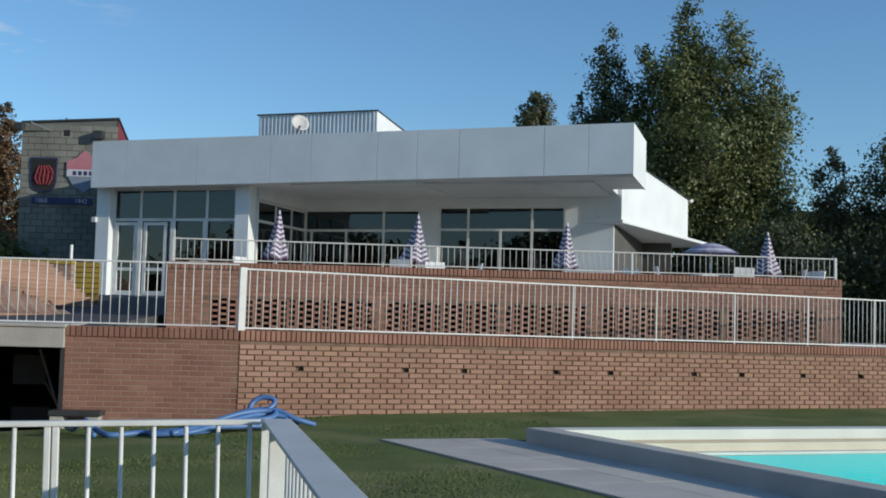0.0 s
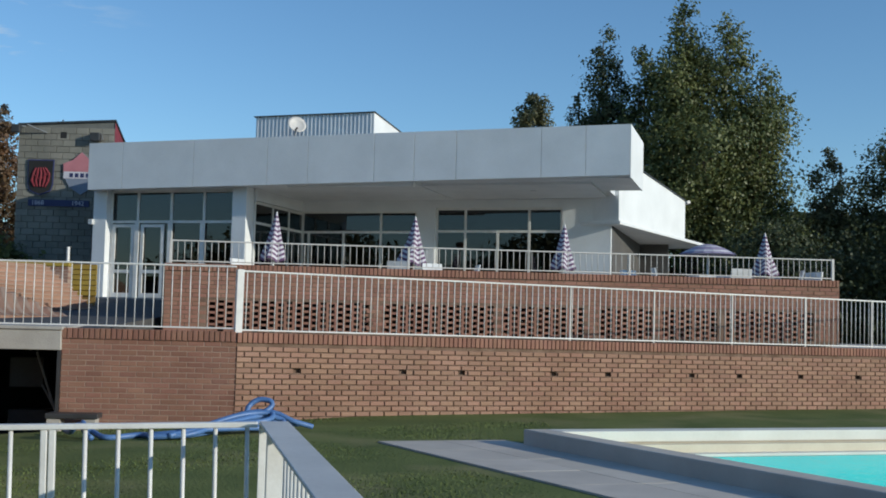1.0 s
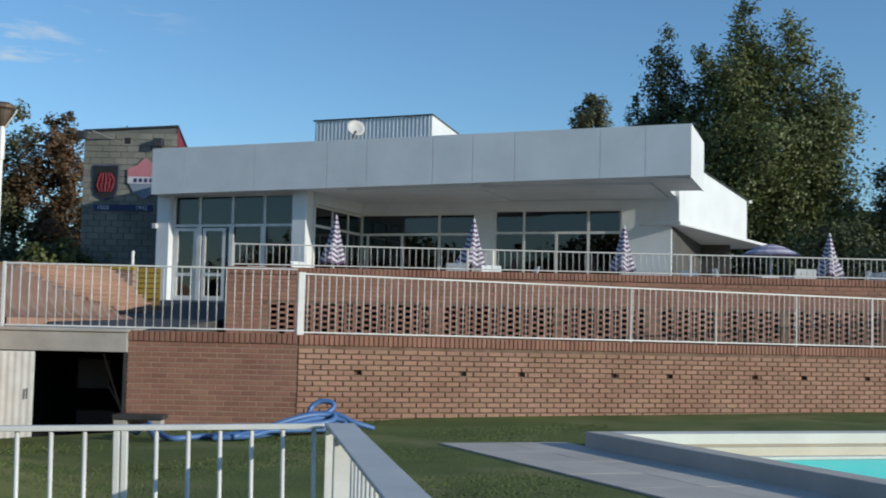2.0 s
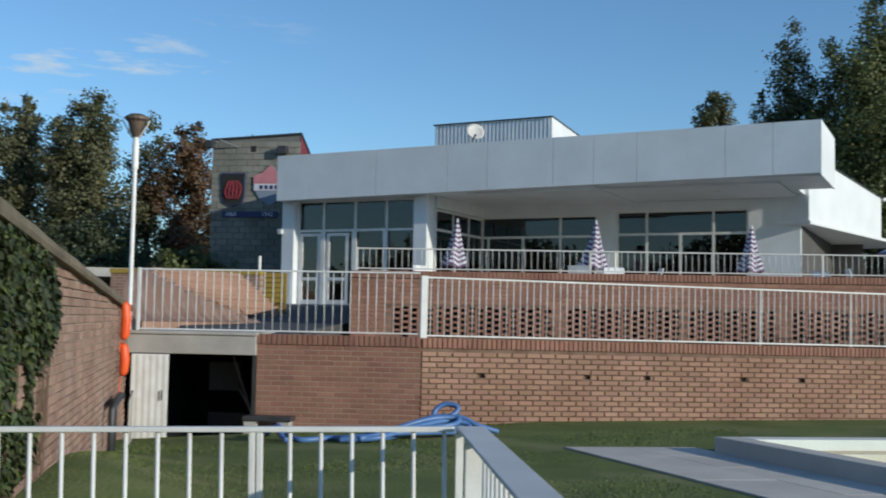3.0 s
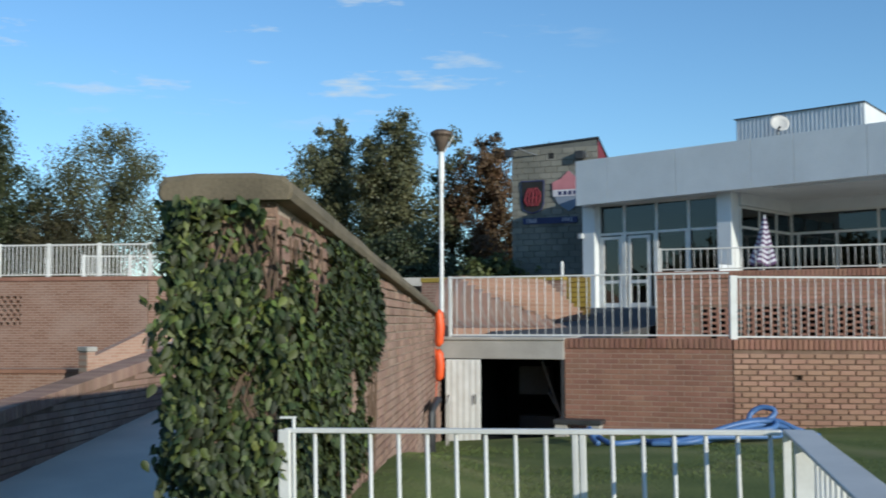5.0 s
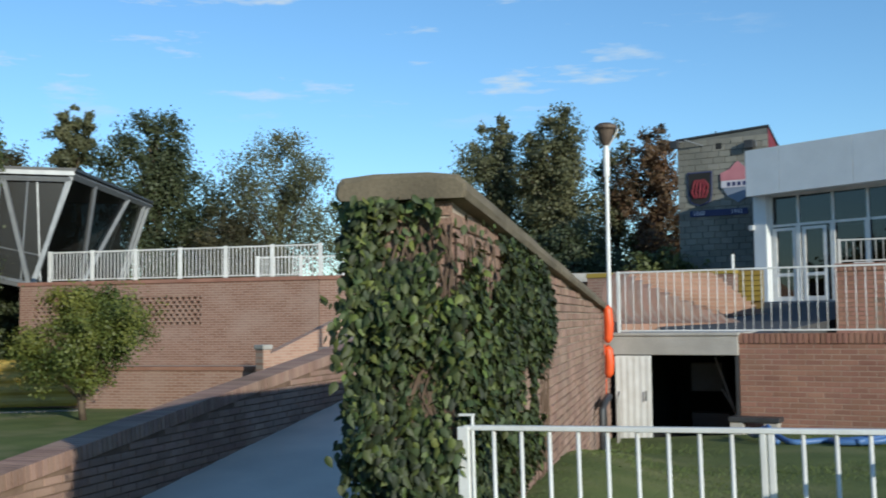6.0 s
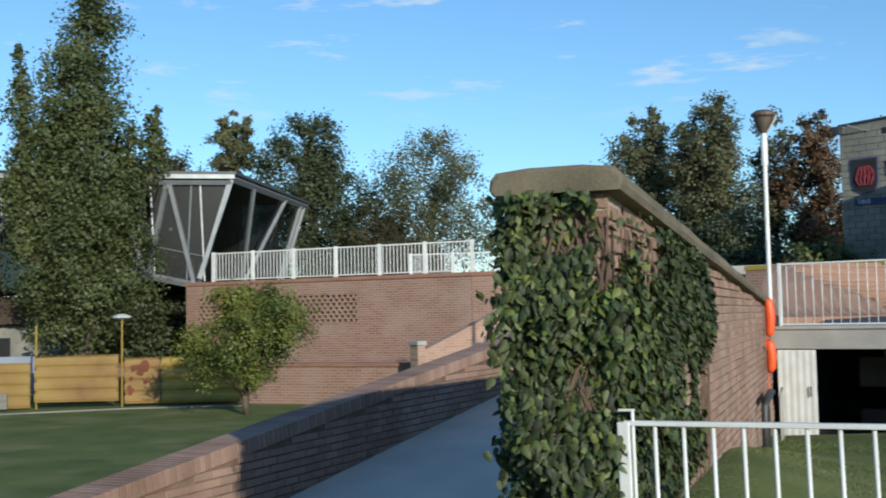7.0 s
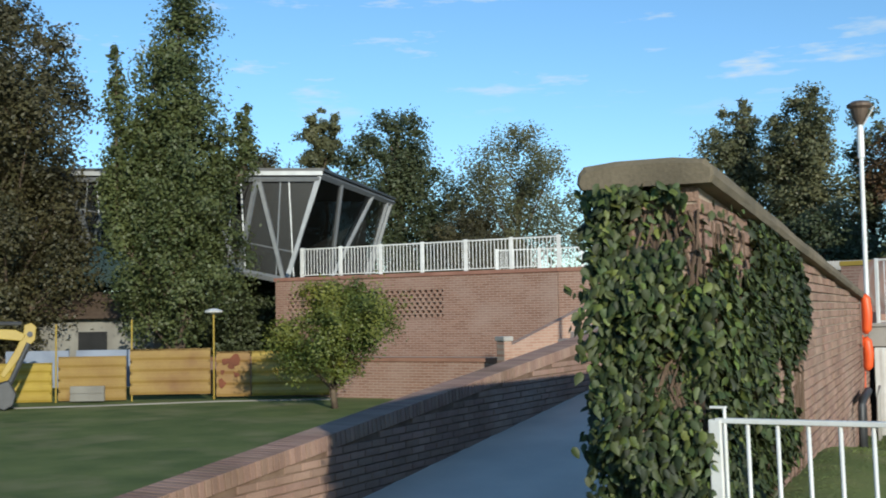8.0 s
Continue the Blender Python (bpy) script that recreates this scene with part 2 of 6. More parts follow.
def brick_sheet(name, c1, c2, cm):
    """Far brickwork: courses by the wall's own x and z."""
    m = bpy.data.materials.new(name)
    m.use_nodes = True
    n, l = m.node_tree.nodes, m.node_tree.links
    b = n["Principled BSDF"]
    b.inputs["Roughness"].default_value = 0.9
    tc, sp, cb, br, no, mx = (n.new("ShaderNode" + k) for k in ("TexCoord", "SeparateXYZ", "CombineXYZ", "TexBrick", "TexNoise", "MixRGB"))
    l.new(tc.outputs["Object"], sp.inputs[0])
    l.new(sp.outputs[0], cb.inputs[0])
    l.new(sp.outputs[2], cb.inputs[1])
    l.new(cb.outputs[0], br.inputs["Vector"])
    br.inputs["Scale"].default_value = 1.0
    br.inputs["Brick Width"].default_value, br.inputs["Row Height"].default_value, br.inputs["Mortar Size"].default_value = 0.25, 0.076, 0.009
    for k, c in (("Color1", c1), ("Color2", c2), ("Mortar", cm)):
        br.inputs[k].default_value = (*c, 1)
    no.inputs["Scale"].default_value, no.inputs["Detail"].default_value = 0.8, 8.0
    l.new(tc.outputs["Object"], no.inputs["Vector"])
    mr = n.new("ShaderNodeMapRange")
    mr.inputs[1].default_value, mr.inputs[2].default_value, mr.inputs[4].default_value = 0.45, 0.7, 0.6
    l.new(no.outputs[0], mr.inputs[0])
    l.new(mr.outputs[0], mx.inputs[0])
    l.new(br.outputs[0], mx.inputs[1])
    mx.inputs[2].default_value = (*[0.5 * a + 0.5 * d for a, d in zip(c1, (0.45, 0.36, 0.30))], 1)
    l.new(mx.outputs[0], b.inputs["Base Color"])
    bp = n.new("ShaderNodeBump")
    bp.inputs["Strength"].default_value, bp.inputs["Distance"].default_value = 0.6, 0.02
    bp.invert = True
    l.new(br.outputs["Fac"], bp.inputs["Height"])
    l.new(bp.outputs[0], b.inputs["Normal"])
    return m


FARB = brick_sheet("far_brickwork", (0.29, 0.165, 0.12), (0.22, 0.115, 0.08), (0.36, 0.27, 0.21))

STAIRB = brick_sheet("stair_brickwork", (0.42, 0.26, 0.19), (0.34, 0.19, 0.13), (0.42, 0.32, 0.25))

# ---- mesh helpers ----
class Build:
    """Collects boxes, tubes and sheets into one mesh."""

    def __init__(self):
        self.v, self.f = [], []

    def add(self, verts, faces):
        o = len(self.v)
        self.v += [tuple(p) for p in verts]
        self.f += [tuple(i + o for i in q) for q in faces]
        return self

    def box(self, x0, y0, z0, x1, y1, z1, m=None):
        c = [Vector((x, y, z)) for z in (z0, z1) for x, y in ((x0, y0), (x1, y0), (x1, y1), (x0, y1))]
        if m is not None:
            c = [m @ p for p in c]
        return self.add(c, [(0, 3, 2, 1), (4, 5, 6, 7), (0, 1, 5, 4), (1, 2, 6, 5), (2, 3, 7, 6), (3, 0, 4, 7)])

    def tube(self, pts, radii, n=8, caps=True):
        pts = [Vector(p) for p in pts]
        radii = radii if isinstance(radii, (list, tuple)) else [radii] * len(pts)
        rings, up = [], Vector((0.13, 0.21, 0.97))
        for i, p in enumerate(pts):
            d = (pts[min(i + 1, len(pts) - 1)] - pts[max(i - 1, 0)]).normalized()
            a = d.cross(up)
            a = a.normalized() if a.length > 1e-3 else Vector((1, 0, 0))
            b = d.cross(a)
            rings.append([p + (a * math.cos(2 * math.pi * k / n) + b * math.sin(2 * math.pi * k / n)) * radii[i] for k in range(n)])
        f = [(i * n + k, i * n + (k + 1) % n, (i + 1) * n + (k + 1) % n, (i + 1) * n + k) for i in range(len(pts) - 1) for k in range(n)]
        if caps:
            f += [tuple(range(n - 1, -1, -1)), tuple((len(pts) - 1) * n + k for k in range(n))]
        return self.add([p for r in rings for p in r], f)

    def lathe(self, x, y, prof, n=16, wave=None):
        """prof: (radius, z) pairs; wave(k, i): radius factor."""
        v = [(x + r * (wave(k, i) if wave else 1) * math.cos(2 * math.pi * k / n), y + r * (wave(k, i) if wave else 1) * math.sin(2 * math.pi * k / n), z) for i, (r, z) in enumerate(prof) for k in range(n)]
        f = [(i * n + k, i * n + (k + 1) % n, (i + 1) * n + (k + 1) % n, (i + 1) * n + k) for i in range(len(prof) - 1) for k in range(n)]
        return self.add(v, f)

    def prism(self, poly, z0, z1):
        """A flat-sided body over the outline poly of (x, y); z0 and z1: numbers or functions of (x, y)."""
        n = len(poly)
        lo = [(x, y, z0(x, y) if callable(z0) else z0) for x, y in poly]
        hi = [(x, y, z1(x, y) if callable(z1) else z1) for x, y in poly]
        return self.add(lo + hi, [tuple(range(n - 1, -1, -1)), tuple(range(n, 2 * n))] + [(i, (i + 1) % n, n + (i + 1) % n, n + i) for i in range(n)])

    def mesh(self, name, material, smooth=False):
        me = bpy.data.meshes.new(name)
        me.from_pydata(self.v, [], self.f)
        me.materials.append(material)
        if smooth:
            me.polygons.foreach_set("use_smooth", [True] * len(me.polygons))
        me.update()
        return me


def thing(name, m, label, category, group="", kind=""):
    ob = new(name)
    ob.matrix_basis = m
    ob.empty_display_size = 0.2
    return tagged(ob, label, category, group, kind)


def part(name, built, material, parent, label="", smooth=False, bevel=0.0, kind="", m=None):
    me = built if isinstance(built, bpy.types.Mesh) else built.mesh(name, material, smooth)
    ob = new(name, me)
    if parent is not None:
        ob.parent = parent
    if m is not None:
        ob.matrix_basis = m
    if bevel:
        md = ob.modifiers.new("bevel", "BEVEL")
        md.width, md.segments, md.limit_method = bevel, 2, "ANGLE"
    return tagged(ob, label, kind=kind)


def single(name, built, material, label, category, m=None, smooth=False, bevel=0.0, kind="", group=""):
    return tagged(part(name, built, material, None, label, smooth, bevel, kind, m), category=category, group=group)


def frame2(p, q, z=0.0):
    """Local frame with origin p and x along p to q; y points to the left of that way."""
    return pose(p[0], p[1], z, 0, 0, math.degrees(math.atan2(q[1] - p[1], q[0] - p[0])))


def span(p, q):
    return math.hypot(q[0] - p[0], q[1] - p[1])


def smooth01(t):
    t = np.clip(t, 0, 1)
    return t * t * (3 - 2 * t)


def ground_z(x, y):
    fall = -0.8 * smooth01((-x - 2.5) / 12.0)
    dip = -0.3 * np.exp(-((x + 5.0) / 2.2) ** 2) * smooth01((y - 14.3) / 1.4)      # hollow before the store room
    along, off = (y - 4.22) * 0.931 - (x + 2.93) * 0.365, (x + 2.93) * 0.931 + (y - 4.22) * 0.365
    bank = 0.36 * np.exp(-(off / 0.9) ** 2) * smooth01((9.5 - along) / 5.0) * smooth01((along + 2) / 2)      # earth heaped along the garden wall
    return fall + dip + bank


# ---- ground ----
POOL = [(1.02, 13.23), (6.22, 4.22), (21.5, 8.8), (16.4, 17.77)]


def inside(x, y, poly, grow=0.0):
    s = 1
    for (ax, ay), (bx, by) in zip(poly, poly[1:] + poly[:1]):
        d = ((bx - ax) * (y - ay) - (by - ay) * (x - ax)) / math.hypot(bx - ax, by - ay)
        if d < -grow:
            s = 0
    return bool(s)


def make_ground():
    xs = np.concatenate([[-3000, -900, -300, -120], np.arange(-70, -26, 2.0), np.arange(-26, -10, 0.6), np.arange(-10, 22, 0.2), np.arange(22, 60, 3.0), [120, 300, 900, 3000]])
    ys = np.concatenate([[-3000, -900, -300, -100], np.arange(-40, 3, 2.0), np.arange(3, 19, 0.2), np.arange(19, 30, 0.6), np.arange(30, 90, 4.0), [150, 300, 900, 3000]])
    nx, ny = len(xs), len(ys)
    X, Y = np.meshgrid(xs, ys)
    Z = ground_z(X, Y)
    b = Build()
    b.v = list(map(tuple, np.stack([X.ravel(), Y.ravel(), Z.ravel()], 1).tolist()))
    for j in range(ny - 1):
        for i in range(nx - 1):
            cx, cy = (xs[i] + xs[i + 1]) / 2, (ys[j] + ys[j + 1]) / 2
            if 0 < cx < 22 and 3 < cy < 18.5 and inside(cx, cy, POOL, -0.16):
                continue
            b.f.append((j * nx + i, j * nx + i + 1, (j + 1) * nx + i + 1, (j + 1) * nx + i))
    single("ground", b, GRASS_M, "mown green lawn with worn paler patches", "ground", smooth=True, kind="structure")


make_ground()

# ---- brick walls ----
BL, BH, JT = 0.235, 0.062, 0.014


def brick_mesh(name, l, h, d, material, e=0.004):
    """A brick with its edges worn off, its front at y = 0."""
    b = Build()
    v = [(e, 0, e), (l - e, 0, e), (l - e, 0, h - e), (e, 0, h - e), (0, e, 0), (l, e, 0), (l, e, h), (0, e, h), (0, d, 0), (l, d, 0), (l, d, h), (0, d, h)]
    b.add(v, [(0, 1, 2, 3), (0, 4, 5, 1), (1, 5, 6, 2), (2, 6, 7, 3), (3, 7, 4, 0), (4, 8, 9, 5), (5, 9, 10, 6), (6, 10, 11, 7), (7, 11, 8, 4)])
    return b.mesh(name, material)


def brick_face(parent, length, z_lo, z_hi, material, n_parts=300, start=0.0, holes=(), joint=JT, bl=BL, bh=BH, wild=0.003, seed=1, keep=None, pieces=True, proud=0.012):
    """Running-bond bricks on the face y = 0 of parent's frame (front towards -y). z_lo, z_hi: functions of x."""
    rng = random.Random(seed)
    depth = 0.035
    full, half = brick_mesh("brick", bl, bh, depth, material), brick_mesh("brick", (bl - joint) / 2, bh, depth, material)
    rest, made, row = Build(), 0, 0
    z = min(z_lo(0), z_lo(length))
    top = max(z_hi(0), z_hi(length))
    todo = []
    while z + bh < top + 0.001:
        x = start - (row % 2) * (bl + joint) / 2
        while x < length - 0.02:
            l = bl
            if x < start - 0.01:
                x, l = start, (bl - joint) / 2
            elif x + l > length + 0.005:
                l = length - x
            if z_lo(x) - bh * 0.6 <= z and z + bh <= z_hi(x + l / 2) + bh * 0.35 and (keep is None or keep(x + l / 2, z)):
                cut = [hx for hx, hz in holes if x - 0.06 < hx < x + l + 0.06 and abs(z + bh / 2 - hz) < (bh + joint) / 2]
                if cut:      # bricks cut short beside a drain hole
                    for a_, b_ in ((x, cut[0] - 0.06), (cut[0] + 0.06, x + l)):
                        if b_ - a_ > 0.03:
                            rest.add([(p.co.x * (b_ - a_) / bl + a_, p.co.y - 0.012, p.co.z + z) for p in full.vertices], [tuple(q.vertices) for q in full.polygons])
                else:
                    todo.append((x, z, l))
            x += l + joint
        z += bh + joint
        row += 1
    for x, z, l in todo:
        y = -proud + rng.uniform(-wild, wild)
        if l not in (bl, (bl - joint) / 2):
            rest.add([(p.co.x * l / bl + x, p.co.y + y, p.co.z + z) for p in full.vertices], [tuple(q.vertices) for q in full.polygons])
        elif made < n_parts and pieces:
            part("brick", full if l == bl else half, material, parent, m=Matrix.Translation((x, y, z)))
            made += 1
        else:
            src = full if l == bl else half
            rest.add([(p.co.x + x, p.co.y + y, p.co.z + z) for p in src.vertices], [tuple(q.vertices) for q in src.polygons])
    if rest.v:
        part("brick_courses", rest, material, parent, kind="stuff")


def soldier_cap(parent, length, z, material, h=0.145, w=0.062, y0=-0.03, depth=0.26, pieces=True, slope=0.0):
    me = brick_mesh("cap_brick", w, h, depth, material)
    rest = Build()
    n = int(length / (w + 0.014))
    tilt = pose(0, 0, 0, 0, -math.degrees(math.atan(slope)), 0)
    for i in range(n):
        x = i * length / n
        if pieces and i < 300:
            part("cap_brick", me, material, parent, m=Matrix.Translation((x, y0, z + slope * x)) @ tilt)
        else:
            rest.add([Matrix.Translation((x, y0, z + slope * x)) @ tilt @ p.co for p in me.vertices], [tuple(q.vertices) for q in me.polygons])
    if rest.v:
        part("cap_course", rest, material, parent, kind="stuff")


C, LW, RW = (-2.95, 16.0), (-5.42, 15.83), (11.2, 22.05)
RAIL_L = (-7.3, 15.7)

# lower retaining wall, both arms
wall_a = thing("wall_lower", frame2(LW, C), "dark red brick retaining wall under the white railing", "wall", kind="structure")
la = span(LW, C)
part("wall_core", Build().box(0.012, 0, -0.5, la, 0.3, 1.10).box(0, 0.02, 1.10, la, 0.24, 1.21), MORTAR, wall_a)
wall_b = thing("wall_lower_long", frame2(C, RW) @ pose(0, 0, 0, 0, 0.45, 0), "pale brick retaining wall with small drain holes, lawn at its foot", "wall", kind="structure")
lb = span(C, RW)
HOLES = [0.91, 2.59, 3.58, 5.23, 6.27, 7.96, 8.98, 10.35, 11.7, 13.1]
core_b = Build().box(0, 0.06, -0.5, lb, 0.3, 1.08).box(0, 0.02, 1.08, lb, 0.24, 1.2)
edge = [0.0] + [v for h in HOLES for v in (h - 0.06, h + 0.06)] + [lb]
for i in range(0, len(edge) - 1, 2):
    core_b.box(edge[i], 0, -0.5, edge[i + 1], 0.06, 1.08)
for h in HOLES:
    core_b.box(h - 0.06, 0, -0.5, h + 0.06, 0.06, 0.645).box(h - 0.06, 0, 0.71, h + 0.06, 0.06, 1.08)
part("wall_core", core_b, MORTAR_D, wall_b)

# lower terrace body and its floor
UP0, UP1 = (-4.9, 19.5), (7.9, 21.75)
terr = Build().prism([(-5.42, 16.1), (-2.9, 16.28), (11.2, 22.3), (12.5, 30), (-5.4, 30)], -0.4, 1.08)
terr.prism([(-7.3, 18.9), (-5.42, 18.9), (-5.42, 31), (-13.5, 31), (-9.2, 20.5)], -0.6, 1.20)
single("terrace_floor", terr, CONC, "grey concrete terrace floor behind the railing", "floor", kind="structure")

# store room under the terrace
room = thing("store_room", frame2(RAIL_L, LW), "open dark store room under the terrace, concrete lintel", "storeroom", kind="structure")
lr = span(RAIL_L, LW)
part("lintel", Build().box(-0.1, -0.06, 0.91, lr + 0.0, 3.2, 1.20).box(-0.1, -0.09, 1.20, lr + 0.02, 3.2, 1.25), CONC, room, "stained concrete lintel", bevel=0.01)
# the store's shade is put into the black of its walls and floor
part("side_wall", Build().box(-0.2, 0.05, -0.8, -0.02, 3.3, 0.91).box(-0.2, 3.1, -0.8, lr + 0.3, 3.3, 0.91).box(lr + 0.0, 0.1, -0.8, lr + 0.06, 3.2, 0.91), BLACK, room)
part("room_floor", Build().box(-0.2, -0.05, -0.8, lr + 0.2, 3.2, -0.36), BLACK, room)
part("door_jamb", Build().box(lr - 0.05, -0.03, -0.4, lr - 0.005, 0.12, 0.91), DARKM, room)

# upper terrace wall with open brickwork
wall_u = thing("wall_upper", frame2(UP0, UP1) @ pose(0, 0, 0, 0, -0.3, 0), "red brick terrace wall with open lattice brickwork and capping", "wall", kind="structure")
lu = span(UP0, UP1)
PANELS = [(0.77, 3.66), (3.91, 6.0), (6.16, 7.75), (8.03, 9.1), (9.28, 10.43), (10.6, 12.44)]
upc = Build().box(0, 0.0, 1.72, lu, 0.3, 2.24).box(0, 0.02, 2.24, lu, 0.28, 2.36).box(0, 0.22, 1.1, lu, 0.32, 1.72).box(0, 0, 1.1, lu, 0.2, 1.16)
xs = [0.0] + [v for p in PANELS for v in p] + [lu]
for i in range(0, len(xs) - 1, 2):
    upc.box(xs[i], 0, 1.16, xs[i + 1], 0.22, 1.72)
part("wall_core", upc, MORTAR_D, wall_u)
part("side_return", Build().box(0, 0.3, 1.1, 0.25, 8.0, 2.3).box(lu - 0.28, 0.3, -0.5, lu, 9.0, 2.3), BRICK, wall_u)
# added black sheet, in place of the shade behind the open bricks
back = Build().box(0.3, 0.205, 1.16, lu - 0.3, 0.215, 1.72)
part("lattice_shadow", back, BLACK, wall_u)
lat = Build()
for a, b in PANELS:
    n = int((b - a) / 0.145)
    st = (b - a) / n
    for j in range(n):
        for k in range(6):
            z = 1.165 + k * 0.105 + (0.045 if j % 2 else 0)
            if z < 1.70:
                lat.box(a + j * st - 0.012, 0.005, z, a + (j + 1) * st - 0.012, 0.16, min(z + 0.042, 1.72))
        lat.box(a + j * st - 0.022, 0.0, 1.16, a + j * st + 0.022, 0.16, 1.72)
part("lattice_bricks", lat, BRICK, wall_u, kind="stuff")
upfloor = Build().prism([(-4.6, 19.8), (7.8, 22.0), (12, 45), (-16, 45), (-9.8, 28.5), (-4.8, 28.0)], 1.0, 1.84)
single("upper_terrace_floor", upfloor, CONC, "grey tiled upper terrace floor in front of the glazing", "floor", kind="structure")
slope = Build().prism([(-5.1, 16.2), (-5.05, 28.5), (-9.9, 29.0), (-8.9, 21.5), (-7.2, 17.2)], 1.0, lambda x, y: 1.215 + max(0, (y - 17.0)) * 0.052)
single("entrance_ramp", slope, SHADED_FLOOR, "dark smooth ramp rising to the glazed entrance", "ramp", kind="structure")


# ---- railings ----
def railing(label, p, q, z0, z1, step, posts, r=0.0068, end_w=0.05, material=WHITE_M, base=True, group="terrace railings", fall=0.0):
    t = thing("railing", frame2(p, q, z0) @ pose(0, 0, 0, 0, fall, 0), label, "railing", group)
    n = span(p, q)
    h = z1 - z0
    part("top_rail", Build().box(0, -0.02, h - 0.024, n, 0.02, h), material, t, bevel=0.004)
    if base:
        part("bottom_rail", Build().box(0, -0.02, 0.0, n, 0.02, 0.022), material, t, bevel=0.004)
    bar = Build().tube([(0, 0, 0.02), (0, 0, h - 0.02)], r, 6).mesh("bar", material, True)
    k = int(n / step)
    for i in range(1, k):
        part("bar", bar, material, t, m=Matrix.Translation((i * n / k, 0, 0)))
    for x, w in posts:
        part("post", Build().box(x - w / 2, -w / 2, -0.06, x + w / 2, w / 2, h + 0.01 if w > 0.04 else h - 0.01), material if w > 0.025 else GREY_M, t, bevel=0.003)
    return t


railing("white painted steel bar railing over the store room", (RAIL_L[0], RAIL_L[1] + 0.05), (C[0] - 0.05, C[1] + 0.06), 1.265, 2.19, 0.128, [(0.02, 0.045)])
railing("white painted steel bar railing on the brick wall", (C[0], C[1] + 0.08), (RW[0] - 0.03, RW[1] + 0.08), 1.245, 2.13, 0.107, [(0.0, 0.1)] + [(x, 0.024) for x in (5.55, 7.2, 8.85, 10.5, 12.1)], fall=0.45)
railing("low grey steel bar railing on the upper terrace wall", (UP0[0] + 0.05, UP0[1] + 0.14), (UP1[0] - 0.1, UP1[1] + 0.12), 2.40, 2.79, 0.118, [(0.0, 0.05), (lu - 0.15, 0.05), (4.3, 0.04), (8.6, 0.04)], material=GREY_M, fall=-0.3)


# ---- club building ----
MB = pose(-9.9, 30.4, 0, 0, 0, math.degrees(math.atan2(26.2 - 30.4, 4.47 + 9.9)))
LB = 14.97
house = thing("club_building", MB, "white flat-roofed club building with deep fascia and glazing", "building")


def zs(x):
    return 4.83 + 0.0145 * x


seams = [0, 1.08, 3.26, 5.44, 6.6, 8.44, 9.52, 10.63, 12.8, 13.9, LB]
for i, (a, b) in enumerate(zip(seams, seams[1:])):
    g = Build()
    v = [(a + 0.006, y, z) for y in (0.0, 0.04) for z in (zs(a), 6.13 + 0.0105 * a)] + [(b - 0.006, y, z) for y in (0.0, 0.04) for z in (zs(b), 6.13 + 0.0105 * b)]
    g.add(v, [(0, 4, 5, 1), (2, 3, 7, 6), (0, 1, 3, 2), (4, 6, 7, 5), (1, 5, 7, 3), (0, 2, 6, 4)])
    part("fascia_panel", g, WHITE, house, bevel=0.004)
fas = Build()
fas.add([(0, 0.045, zs(0) + 0.01), (LB, 0.045, zs(LB) + 0.01), (LB, 0.045, 6.27), (0, 0.045, 6.11), (0, 0.3, zs(0) + 0.01), (LB, 0.3, zs(LB) + 0.01), (LB, 0.3, 6.27), (0, 0.3, 6.11)],
        [(0, 1, 2, 3), (4, 7, 6, 5), (0, 4, 5, 1), (3, 2, 6, 7), (0, 3, 7, 4), (1, 5, 6, 2)])
fas.box(LB - 0.02, 0.3, 5.0, LB, 2.9, 6.27).box(LB, 0.0, 5.0, LB + 0.02, 2.9, 6.29).box(0, 0.3, 4.84, 0.2, 9, 6.1)
# added stub, no part of the fascia: stops sun reaching the recessed wall
fas.box(14.0, 2.9, 5.0, 14.12, 4.3, 5.6)
part("fascia_frame", fas, WHITE, house)
part("roof", Build().box(0.1, 0.3, 5.12, LB - 0.02, 2.9, 5.3).box(0.1, 2.9, 5.12, 14.0, 11.8, 5.3), CONC, house)
part("soffit", Build().box(0.02, 0.3, 4.93, 9.45, 4.3, 5.1).box(9.45, 0.3, 5.02, LB - 0.02, 2.9, 5.1).box(9.45, 2.9, 5.02, 14.0, 4.5, 5.1), WHITE, house, "white soffit")
part("soffit_beam", Build().box(5.9, 0.32, 4.88, 9.4, 0.5, 4.96), WHITE, house)
for x in (-0.08, 4.23):
    part("pillar", Build().box(x, 0.45, 1.8, x + 0.42, 0.9, 4.95), WHITE, house, bevel=0.01)
lamp_b = Build().lathe(12.3, 1.6, [(0.0, 4.865), (0.09, 4.865), (0.1, 4.885)], 14)
part("soffit_lamp", lamp_b, FURN, house, "white recessed soffit lamp")


